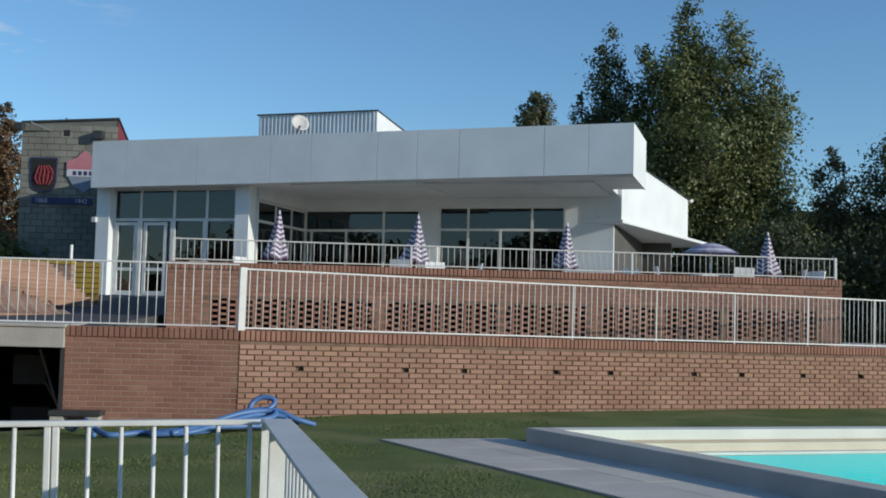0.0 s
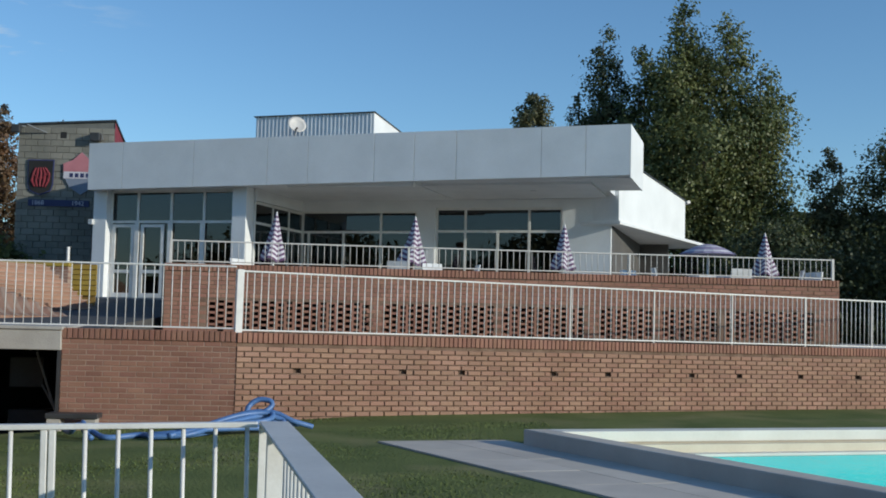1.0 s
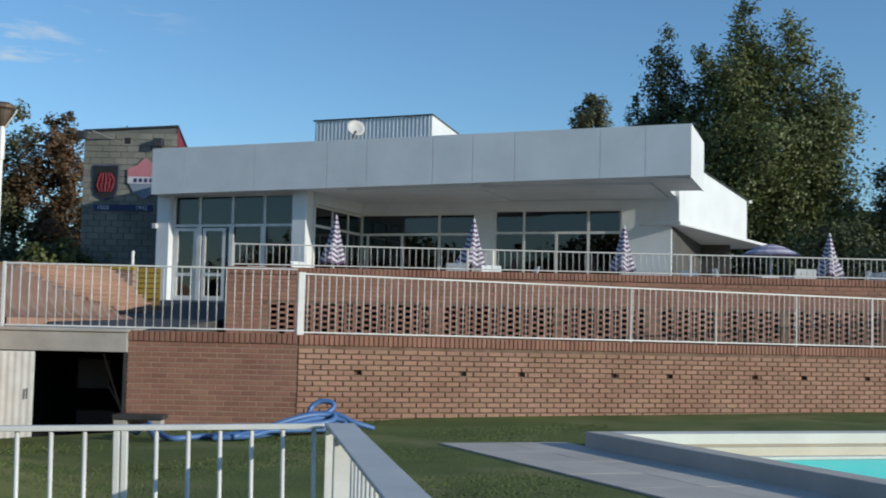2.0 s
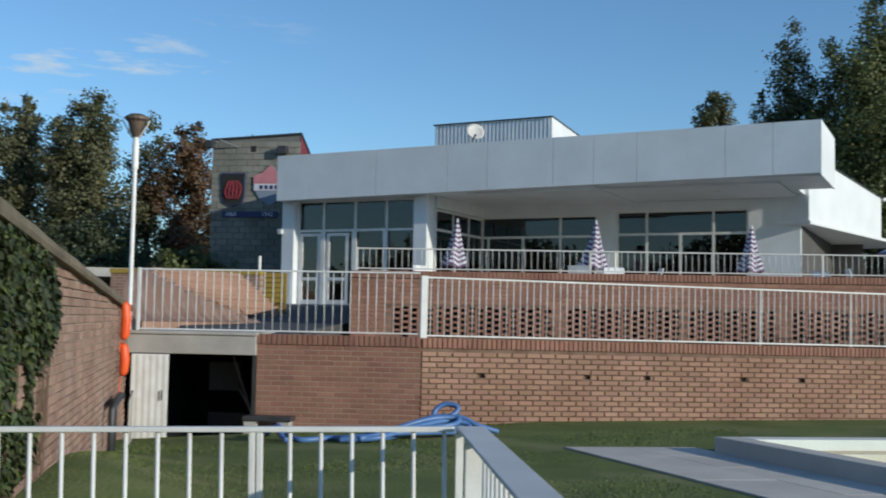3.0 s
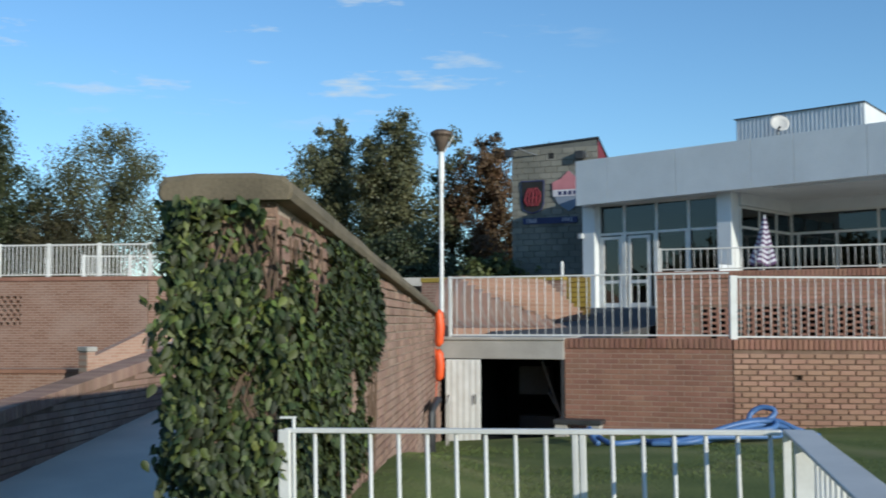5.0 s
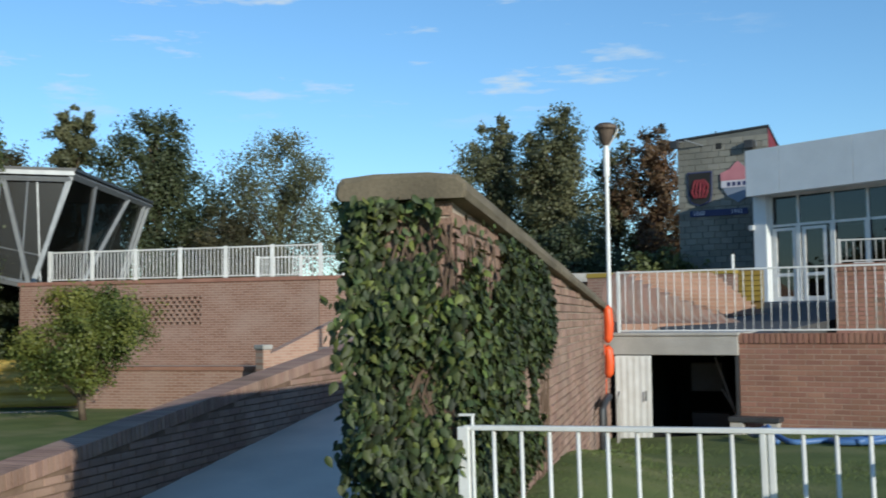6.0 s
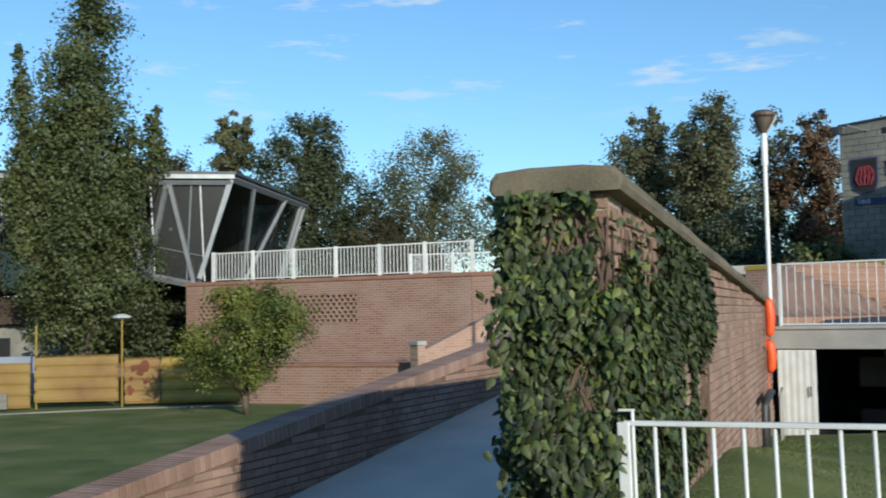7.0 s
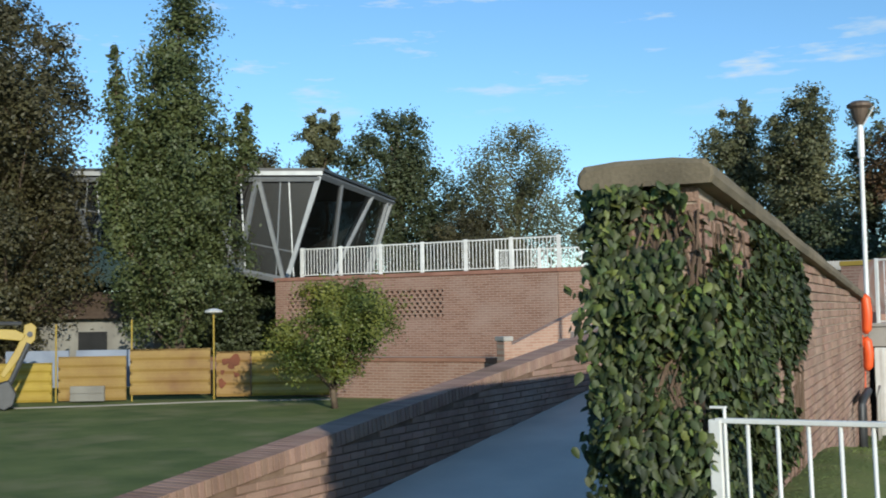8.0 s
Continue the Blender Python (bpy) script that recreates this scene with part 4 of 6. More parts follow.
single("thin_post", Build().tube([(0, 0, 0), (0, 0, 1.9)], 0.04, 8), WHITE_M, "thin pale post by the ramp", "post", m=pose(-9.6, 28.2, 1.2))

# ---- store room door, shelf inside ----
dl = thing("door_leaf", frame2((-7.27, 15.55), (-6.72, 15.62), -0.38), "open white corrugated metal door leaf", "door")
g = Build()
n = 22
px = [i * 0.55 / n for i in range(n + 1)]
g.add([(x, 0.004 if (i // 2) % 2 else 0.0, z) for i, x in enumerate(px) for z in (0.0, 1.27)], [(2 * i, 2 * i + 2, 2 * i + 3, 2 * i + 1) for i in range(n)])
leaf_sheet = part("sheet", g, WHITE_M, dl)
part("handle", Build().tube([(0.48, -0.03, 0.6), (0.48, -0.03, 0.75)], 0.012, 6), DARKM, leaf_sheet, "dark handle")
part("frame", Build().box(0, 0.02, 0, 0.04, 0.05, 1.28).box(0.51, 0.02, 0, 0.55, 0.05, 1.28).box(0.04, 0.02, 1.24, 0.51, 0.05, 1.28).box(0.04, 0.02, 0, 0.51, 0.05, 0.04), WHITE_M, dl)
sh = thing("storage_rack", pose(-6.6, 17.0, -0.36, 0, 0, 4), "dim metal rack with folded panels in the store", "rack")
# grey panel given a dark colour in place of the store's shade
part("panel", Build().box(0, 0, 0.65, 0.5, 0.25, 1.1), DARK_IN, sh)
part("brace", Build().tube([(0.45, -0.2, 1.2), (0.9, -0.3, 0.0)], 0.02, 6), STEEL, sh)
part("brace", Build().tube([(0.55, -0.2, 0.7), (0.98, -0.3, 0.0)], 0.016, 6), STEEL, sh)
part("shelf", Build().box(0, 0, 0.0, 0.6, 0.3, 0.3), DARKM, sh)

# ---- ivy wall ----
N0, F0 = (-2.93, 4.22), (-7.38, 15.58)
LI = span(N0, F0)
MI = frame2(N0, F0)
iv = thing("wall_garden", MI, "old brick garden wall with weathered coping, partly overgrown", "wall", kind="structure")


def top_i(x):
    return 2.05 - 0.043 * x


TH = 0.46
core = Build().add([(0.0, 0.012, -0.6), (LI, 0.012, -0.9), (LI, 0.012, top_i(LI)), (0, 0.012, top_i(0)), (0, TH, -0.6), (LI, TH, -0.9), (LI, TH, top_i(LI)), (0, TH, top_i(0))],
                   [(0, 1, 2, 3), (4, 7, 6, 5), (3, 2, 6, 7), (0, 3, 7, 4), (1, 5, 6, 2)])
part("wall_core", core, MORTAR_P, iv)
wall_end = Build()
for k_ in range(31):
    for a_, b_ in (((0.004, 0.225), (0.238, TH - 0.004)) if k_ % 2 else ((0.004, 0.11), (0.124, 0.345), (0.358, TH - 0.004))):
        wall_end.box(-0.012, a_, -0.3 + k_ * 0.076, 0.02, b_, -0.3 + k_ * 0.076 + 0.062)
part("end_bricks", wall_end, BRICK_OLD, iv, kind="stuff")
cp = Build()
prof = [(-0.07, 0.0), (-0.085, 0.03), (-0.08, 0.075), (-0.05, 0.105), (0.1, 0.125), (TH - 0.1, 0.125), (TH + 0.05, 0.105), (TH + 0.08, 0.075), (TH + 0.085, 0.03), (TH + 0.07, 0.0)]
k = len(prof)
stations = [-0.09, -0.075, 0.0] + [i * LI / 24 for i in range(1, 25)]
rngc = random.Random(4)
for x in stations:
    s = 0.8 if x == -0.09 else 1.0
    for (y, z) in prof:
        cp.v.append((x, TH / 2 + (y - TH / 2) * (0.95 if s < 1 else 1) + rngc.uniform(-0.004, 0.004), top_i(x) + z * s + rngc.uniform(-0.003, 0.003)))
for i in range(len(stations) - 1):
    cp.f += [(i * k + j, i * k + (j + 1) % k, (i + 1) * k + (j + 1) % k, (i + 1) * k + j) for j in range(k)]
cp.f += [tuple(range(k - 1, -1, -1)), tuple((len(stations) - 1) * k + j for j in range(k))]
part("coping", cp, CONC_OLD, iv, "rounded mossy concrete coping")


def make_leaf(name, material, s):
    """A five-point ivy-like leaf, folded along its rib."""
    b = Build()
    v = [(0, -0.5, 0.0), (0.3, -0.3, -0.10), (0.36, 0.05, -0.14), (0.2, 0.38, -0.10), (0, 0.7, -0.16), (-0.2, 0.38, -0.10), (-0.36, 0.05, -0.14), (-0.3, -0.3, -0.10), (0, 0.05, 0.03)]
    b.add([(x * s, y * s, z * s) for x, y, z in v], [(0, 1, 8), (1, 2, 8), (2, 3, 8), (3, 4, 8), (4, 5, 8), (5, 6, 8), (6, 7, 8), (7, 0, 8)])
    return b.mesh(name, material, True)


ivy = thing("ivy", MI, "thick green ivy climbing over the wall's end", "ivy")
LEAVES = [make_leaf("leaf", LEAF_IVY, 0.056), make_leaf("leaf", LEAF_IVY, 0.04), make_leaf("leaf", LEAF_IVYY, 0.049)]
rng = random.Random(11)
ivy_rest = {0: Build(), 1: Build(), 2: Build()}
n_leaf = 0


def put_leaf(p, normal, kind, loose=0.95):
    global n_leaf
    d = Vector(normal) + Vector((rng.uniform(-1, 1), rng.uniform(-1, 1), rng.uniform(-0.5, 0.9))) * loose
    q = d.to_track_quat("Z", "Y").to_matrix().to_4x4()
    m = Matrix.Translation(p) @ q @ pose(0, 0, 0, 0, 0, rng.uniform(130, 230)) @ Matrix.Scale(rng.uniform(0.7, 1.2), 4)
    if n_leaf % 16 == 0 and n_leaf < 4800:
        part("leaf", LEAVES[kind], None, ivy, m=m)
    else:
        src = LEAVES[kind]
        ivy_rest[kind].add([m @ c.co for c in src.vertices], [tuple(f.vertices) for f in src.polygons])
    n_leaf += 1


def kind_of():
    u = rng.random()
    return 0 if u < 0.5 else 1 if u < 0.73 else 2


for i in range(6000):      # the wall's end
    z = rng.uniform(-0.3, 2.05)
    y = rng.uniform(-0.05 if z < 1.6 else 0.08, TH + 0.05) + rng.gauss(0, 0.03)
    if noise.noise((y * 3.1, z * 2.4, 31.0)) < -0.38 and rng.random() < 0.7:
        continue
    out = 0.07 + 0.2 * noise.noise((y * 4, z * 3.0, 3.0)) + 0.04 * (1 - z / 2)
    put_leaf((-max(0.015, out + rng.uniform(-0.05, 0.05)), y, z), (-1, 0, 0.35), kind_of())
for i in range(30000):     # the face towards the lawn
    x, z = rng.uniform(-0.05, 5.0), rng.uniform(-0.3, 2.0)
    dens = 1.0
    reach = 3.7 + 0.7 * noise.noise((z * 2.2, 0.5, 9.0)) - 1.9 * float(smooth01((1.5 - z) / 1.3)) - abs(rng.gauss(0, 0.3))
    if x > reach or z > top_i(x) - 0.02:
        continue
    if x < 1.3 and z > 1.55 + 0.3 * noise.noise((x * 2, 7, 1)) + 0.2 * abs(x - 0.5) and rng.random() < 0.95:
        continue
    if noise.noise((x * 1.4, z * 1.4, 20)) < -0.5 or (abs(x - 1.75 - 0.12 * z) < 0.3 and rng.random() < 0.4):
        continue
    out = 0.05 + 0.09 * noise.noise((x * 2.5, z * 2.5, 5.0))
    put_leaf((x, -max(0.015, out + rng.uniform(-0.04, 0.04)), z), (0, -1, 0.35), kind_of())
for i, b in ivy_rest.items():
    part("foliage", b, (LEAF_IVY, LEAF_IVY, LEAF_IVYY)[i], ivy, smooth=True, kind="stuff")
st = Build()
for i in range(60):
    x = rng.uniform(0.0, 3.6) if i % 2 else rng.uniform(1.3, 2.3)
    p, z = [(x, -0.012, -0.3)], -0.3
    while z < top_i(x) - 0.3:
        z += 0.2
        x += rng.uniform(-0.1, 0.1)
        p.append((max(0, x), -0.014, min(z, top_i(x) - 0.05)))
    st.tube(p, 0.006, 5)
for i in range(26):      # on the wall's end
    y, z = rng.uniform(0.02, TH - 0.02), -0.3
    p = [(-0.012, y, z)]
    while z < 1.9:
        z += 0.16
        y = min(TH, max(0, y + rng.uniform(-0.07, 0.07)))
        p.append((-rng.uniform(0.012, 0.03), y, min(z, 2.0)))
    st.tube(p, 0.007, 5)
part("stem", st, STEM, ivy, kind="stuff")

buoy = thing("rescue_float", MI @ pose(10.35, -0.02, 0), "two orange rescue floats hung on the brick wall", "rescue float")
for z0, z1 in ((1.15, 1.65), (0.67, 1.09)):
    part("float", Build().tube([(0, -0.06, z0), (0.02, -0.08, z0 + 0.05), (0.03, -0.09, (z0 + z1) / 2), (0.02, -0.08, z1 - 0.05), (0, -0.06, z1)], [0.035, 0.062, 0.068, 0.062, 0.035], 12), ORANGE, buoy, smooth=True)
part("strap", Build().tube([(0.02, -0.03, 1.12), (-0.06, -0.03, 1.0), (0.05, -0.05, 0.92), (0.0, -0.03, 0.3)], 0.008, 5), ORANGE, buoy)
pipe = thing("water_pipe", MI @ pose(8.9, -0.02, 0), "dark bent water pipe at the wall's foot", "pipe")
part("pipe_bend", Build().tube([(-0.35, -0.1, -0.45), (-0.35, -0.1, 0.36), (-0.28, -0.1, 0.42), (0.7, -0.1, 0.44), (0.9, -0.1, 0.44)], 0.05, 10), DARKM, pipe, smooth=True)
part("tap_riser", Build().tube([(1.1, -0.2, -0.4), (1.1, -0.2, 0.35), (1.25, -0.22, 0.47), (1.4, -0.2, 0.35), (1.4, -0.2, -0.3)], 0.02, 8), CONC, pipe, smooth=True)

# ---- near fence of the pool yard ----
FL, FC, FR = (-2.84, 4.16), (-0.74, 4.53), (-0.12, 1.9)
fn = thing("pool_fence", frame2(FL, FC) @ pose(0.017, 0, 0, 0, -1.0, 0), "white painted steel bar fence with a gate post", "fence", "pool yard fence")
lf = span(FL, FC)
part("top_rail", Build().box(0, -0.02, 0.996, lf, 0.02, 1.018), WHITE_M, fn, bevel=0.004)
part("bottom_rail", Build().box(0, -0.02, 0.10, lf, 0.02, 0.13), WHITE_M, fn, bevel=0.004)
bar = Build().tube([(0, 0, 0.12), (0, 0, 1.008)], 0.0092, 8).mesh("bar", WHITE_M, True)
for x in [0.139 + i * 0.13 for i in range(9)] + [1.459 + i * 0.1262 for i in range(6)]:
    part("bar", bar, WHITE_M, fn, m=Matrix.Translation((x, 0, 0)))
for x, w in ((0.0, 0.055), (1.304, 0.026), (1.335, 0.026)):
    part("post", Build().box(x - w / 2, -w / 2, -0.15, x + w / 2, w / 2, 1.012), WHITE_M, fn, bevel=0.004)
part("latch", Build().box(-0.02, -0.02, 1.06, 0.05, 0.0, 1.07).tube([(0.042, -0.01, 0.4), (0.042, -0.01, 1.07)], 0.008, 6), WHITE_M, fn)
fr = thing("pool_fence", frame2(FC, FR) @ pose(0, 0.002, 0), "white painted steel fence with broad flat grey top rail", "fence", "pool yard fence")
lq = span(FC, FR)
part("top_rail", Build().box(0.05, -0.002, 1.05, lq, 0.115, 1.062), GREY_M, fr, "broad flat grey top rail", bevel=0.003)
part("bottom_rail", Build().box(0, 0.03, 0.10, lq, 0.08, 0.13), WHITE_M, fr)
part("post", Build().box(0.42, 0.0, -0.05, 0.45, 0.072, 1.05), WHITE_M, fr, bevel=0.004)
part("corner_post", Build().box(0.03, 0.0, -0.05, 0.06, 0.03, 1.05), WHITE_M, fr)
for i in range(1, 19):
    part("bar", bar, WHITE_M, fr, m=Matrix.Translation((0.5 + i * 0.115, 0.055, 0.04)))

# ---- pool and paving ----
def pool_uv(a, b):
    return (POOL[0][0] + 0.4998 * a + 0.958 * b, POOL[0][1] - 0.866 * a + 0.2845 * b)


def rim(a0, b0, a1, b1, z0, z1):
    return Build().prism([pool_uv(a0, b0), pool_uv(a1, b0), pool_uv(a1, b1), pool_uv(a0, b1)], z0, z1)


pool = thing("pool", pose(0, 0, 0), "outdoor swimming pool, turquoise, cream plastered inner sides", "pool", kind="structure")
part("rim_wall", rim(0, 0, 10.4, 0.3, -0.3, 0.2), PAVE, pool, "grey plastered pool surround", bevel=0.015)
part("rim_far", rim(0, 0.3, 0.3, 16.0, -0.3, 0.2), POOL_W, pool, "white pool edge", bevel=0.015)
part("rim_near", rim(10.1, 0.3, 10.4, 16.0, -0.3, 0.2), CONC, pool)
part("inner_band", rim(0.3, 0.3, 0.34, 15.7, 0.05, 0.075), TAN, pool, "tan band under the pool edge")
part("inner_step", rim(0.3, 0.3, 0.42, 15.7, -0.12, 0.05), CREAM, pool, "cream inner ledge", bevel=0.01)
part("inner_ledge", rim(0.42, 0.3, 0.58, 15.7, -0.085, -0.05), POOL_W, pool, "cream inner ledge")
part("basin_end", rim(0.3, 0.32, 0.57, 15.7, -0.65, -0.09), TURQ, pool)
part("basin", rim(0.3, 0.3, 10.1, 15.7, -0.75, -0.65), TURQ, pool)
part("basin_side", Build().add(rim(0.3, 0.3, 10.1, 0.32, -0.65, -0.02).v, rim(0.3, 0.3, 10.1, 0.32, -0.65, -0.02).f), TURQ, pool)
wat = part("water", Build().add([(*pool_uv(a, b), -0.075) for a, b in ((0.5, 0.3), (10.1, 0.3), (10.1, 15.7), (0.5, 15.7))], [(0, 1, 2, 3)]), WATER, pool, "clear turquoise water")
wat.visible_shadow = False
pav = thing("pavement", pose(0, 0, 0), "light grey concrete slab paving beside the pool", "pavement", kind="structure")
slab_rng = random.Random(3)
part("bed", Build().prism([pool_uv(-0.5, -1.55), pool_uv(10.5, -1.55), pool_uv(10.5, 0.05), pool_uv(-0.5, 0.05)], -0.05, 0.014), PAVE, pav)
for i in range(12):
    for j in range(2):
        a0, b0 = -0.5 + i * 0.92, -1.55 + j * 0.8
        p = [pool_uv(a0 + 0.006, b0 + 0.006), pool_uv(a0 + 0.914, b0 + 0.006), pool_uv(a0 + 0.914, b0 + 0.794), pool_uv(a0 + 0.006, b0 + 0.794)]
        part("slab", Build().prism(p, -0.04, 0.020 + slab_rng.uniform(-0.001, 0.001)), PAVE, pav)

# ---- blue hose heap ----
hose = thing("pool_hose", pose(0.06, 0, 0), "heap of thick blue pool hose on the grass", "hose")
hr = random.Random(5)


def hose_line(pts, r=0.035):
    out = []
    for i in range(len(pts) - 1):
        p0, p1, p2, p3 = (Vector(pts[max(0, min(len(pts) - 1, j))]) for j in (i - 1, i, i + 1, i + 2))
        for s in range(8):
            t = s / 8
            out.append(0.5 * ((2 * p1) + (p2 - p0) * t + (2 * p0 - 5 * p1 + 4 * p2 - p3) * t * t + (3 * p1 - p0 - 3 * p2 + p3) * t ** 3))
    part("hose_loop", Build().tube(out + [Vector(pts[-1])], r, 8), BLUE_H, hose, smooth=True)


hose_line([(-4.75, 13.9, 0.0), (-4.5, 13.4, 0.02), (-4.35, 13.25, 0.12), (-4.2, 13.3, 0.04), (-3.95, 13.05, 0.0), (-3.6, 13.25, 0.02), (-3.3, 13.0, 0.03), (-2.95, 13.3, 0.04), (-2.6, 13.9, 0.08), (-2.2, 14.3, 0.1), (-1.9, 14.6, 0.06)])
hose_line([(-3.5, 13.15, 0.03), (-3.1, 13.2, 0.07), (-2.75, 13.7, 0.1), (-2.45, 14.2, 0.16), (-2.25, 14.4, 0.28), (-2.25, 14.45, 0.36), (-2.4, 14.45, 0.38), (-2.52, 14.4, 0.3), (-2.55, 14.3, 0.16)])
hose_line([(-3.45, 12.95, 0.03), (-3.0, 13.05, 0.06), (-2.7, 13.5, 0.14), (-2.3, 14.1, 0.2), (-2.05, 14.2, 0.14), (-2.1, 14.0, 0.08), (-2.5, 13.6, 0.09), (-2.9, 13.2, 0.1), (-3.2, 12.95, 0.05)])
hose_line([(-3.0, 13.6, 0.04), (-2.8, 13.9, 0.14), (-2.5, 14.3, 0.22), (-2.2, 14.4, 0.22), (-1.95, 14.4, 0.12), (-1.7, 14.5, 0.04)])
hose_line([(-2.95, 13.5, 0.1), (-2.55, 13.9, 0.22), (-2.2, 14.1, 0.24), (-2.2, 13.9, 0.17), (-2.6, 13.6, 0.13), (-3.05, 13.1, 0.1)])
hose_line([(-4.4, 13.6, 0.02), (-4.35, 13.4, 0.12), (-4.28, 13.2, 0.14), (-4.2, 13.05, 0.05), (-4.1, 12.95, 0.0)])
bench = thing("low_trough", frame2((-5.45, 15.35), (-4.75, 15.4), -0.36), "low dark concrete trough at the wall's foot", "trough")
part("top", Build().box(0, 0, 0.34, 0.72, 0.3, 0.41), DARKM, bench, bevel=0.01)
for x in (0.02, 0.5):
    part("block", Build().box(x, 0.03, 0, x + 0.18, 0.27, 0.34), CONC, bench)


# ---- ramp and its side wall ----
RA, RB = (-7.0, 2.64), (-11.5, 17.6)
MR = frame2(RA, RB)
LR = span(RA, RB)


def ramp_z(x):
    return -0.649 + 0.105 * x


rw = thing("wall_ramp", MR, "low sloping brick wall along the ramp with flat brick capping", "wall", kind="structure")
g = Build().add([(0, 0.0, -1.2), (LR, 0, -1.2), (LR, 0, ramp_z(LR) + 0.6), (0, 0, ramp_z(0) + 0.6), (0, 0.3, -1.2), (LR, 0.3, -1.2), (LR, 0.3, ramp_z(LR) + 0.6), (0, 0.3, ramp_z(0) + 0.6)],
                [(0, 1, 2, 3), (4, 7, 6, 5), (3, 2, 6, 7), (0, 3, 7, 4), (1, 5, 6, 2)])
part("wall_core", g, MORTAR_D, rw)
RI = MR.inverted() @ (MI @ Vector((0.1, 0.25, 0)))
RJ = MR.inverted() @ (MI @ Vector((LI, 0.3, 0)))
RK = MR.inverted() @ Vector((-9.4, 20.4, 0))
rp = Build()
out_ = [(-1, 0), (LR + 3, 0), (RK.x, RK.y), (RJ.x, RJ.y), (RI.x, RI.y), (-1, RI.y)]
nn = len(out_)
rp.add([(x, y, ramp_z(x)) for x, y in out_] + [(x, y, -1.5) for x, y in out_], [tuple(range(nn - 1, -1, -1))] + [(i, (i + 1) % nn, nn + (i + 1) % nn, nn + i) for i in range(nn)])
rp.v = [tuple(MR @ Vector(p)) for p in rp.v]
single("ramp", rp, RAMP_M, "smooth blue-grey concrete ramp between brick walls", "ramp", kind="structure")


# ---- far brick terrace with open stair ----
TL, TR_ = (-31.46, 22.36), (-21.41, 25.46)
far = thing("far_terrace", frame2(TL, TR_), "brick terrace building with patterned openings and white railing", "terrace building")
lt = span(TL, TR_)
part("side_wall", Build().box(0, 0.3, -1.2, 0.3, 9, 2.7), BRICK, far)
part("side_wall", Build().box(lt - 0.3, 0.3, -1.2, lt, 9, 2.72), BRICK, far)
FP = [(0.5, 1.7), (2.7, 6.6)]
fw = Build().box(0, 0, -1.2, lt, 0.3, 1.36).box(0, 0, 2.28, lt, 0.3, 2.72).box(0, 0.24, 1.36, lt, 0.3, 2.28)
for a, b in ((0, 0.5), (1.7, 2.7), (6.6, lt)):
    fw.box(a, 0, 1.36, b, 0.24, 2.28)
part("wall", fw, FARB, far)
# black backing paints the dark inside the pierced brickwork
part("opening_shade_back", Build().box(0.45, 0.21, 1.37, 6.65, 0.235, 2.27), BLACK, far)
part("cap", Build().box(-0.05, -0.05, 2.72, lt + 0.05, 0.35, 2.84), BRICK, far, bevel=0.01)
part("deck", Build().box(0, 0.3, 2.5, lt + 9, 12, 2.74), CONC, far)
lat = Build()
for a, b in FP:
    n = int((b - a) / 0.21)
    for k in range(7):
        z = 1.37 + k * 0.13
        lat.box(a, 0.004, z, b, 0.2, z + 0.042)
        for i in range(n + 1):
            x = a + i * 0.21 + (0.1 if k % 2 else 0)
            lat.box(max(a, x - 0.04), 0.004, z + 0.042, min(b, x + 0.04), 0.2, z + 0.13)
part("lattice_bricks", lat, FARB, far, kind="stuff")
frl = thing("terrace_railing", frame2((TL[0] + 1.0, TL[1] + 0.4), (TR_[0], TR_[1] + 0.1), 2.84), "white steel railing with broad flat posts on the far terrace", "railing")
ln = span((TL[0] + 1.0, TL[1] + 0.4), (TR_[0], TR_[1] + 0.1))
part("top_rail", Build().box(0, -0.02, 0.93, ln, 0.02, 0.97), WHITE_M, frl)
part("bottom_rail", Build().box(0, -0.02, 0.05, ln, 0.02, 0.08), WHITE_M, frl)
bar_f = Build().box(-0.011, -0.011, 0.05, 0.011, 0.011, 0.95).mesh("bar", WHITE_M)
nf = int(ln / 0.125)
for i in range(nf):
    part("bar", bar_f, WHITE_M, frl, m=Matrix.Translation((i * ln / nf, 0, 0)))
for i in range(7):
    part("post", Build().box(i * ln / 6 - 0.06, -0.03, 0, i * ln / 6 + 0.06, 0.03, 1.0), WHITE_M, frl)
fr3 = copy_thing(frl, frame2((TL[0] + 4, TL[1] + 7.0), (TR_[0] + 2.0, TR_[1] + 8.0), 2.84))

ledge = thing("planter_wall", frame2((-24.6, 19.6), (-19.7, 21.2)), "low brick planter wall in front of the terrace", "wall")
part("wall", Build().box(-6, 0, -1.2, span((-24.6, 19.6), (-19.7, 21.2)), 3.0, 0.22), FARB, ledge)
part("cap", Build().box(-6, -0.05, 0.22, span((-24.6, 19.6), (-19.7, 21.2)) + 0.05, 0.3, 0.32), BRICK, ledge)
stair = thing("stair", frame2((-19.2, 20.7), (-18.3, 24.9)), "brick stair with sloping side walls and grey steps", "stair")
ls = 5.6
part("pier", Build().box(-0.12, -0.1, -1.0, 0.12, 0.25, 0.78), STAIRB, stair, bevel=0.02)
part("pier_cap", Build().box(-0.15, -0.13, 0.78, 0.15, 0.28, 0.9), CONC, stair, bevel=0.02)
for y in (0.0, -2.6):
    part("side_wall", Build().add([(0, y, -1), (ls, y, -1), (ls, y, 2.75), (0, y, 0.6), (0, y + 0.25, -1), (ls, y + 0.25, -1), (ls, y + 0.25, 2.75), (0, y + 0.25, 0.6)], [(0, 1, 2, 3), (4, 7, 6, 5), (3, 2, 6, 7), (0, 3, 7, 4), (1, 5, 6, 2)]), STAIRB, stair)
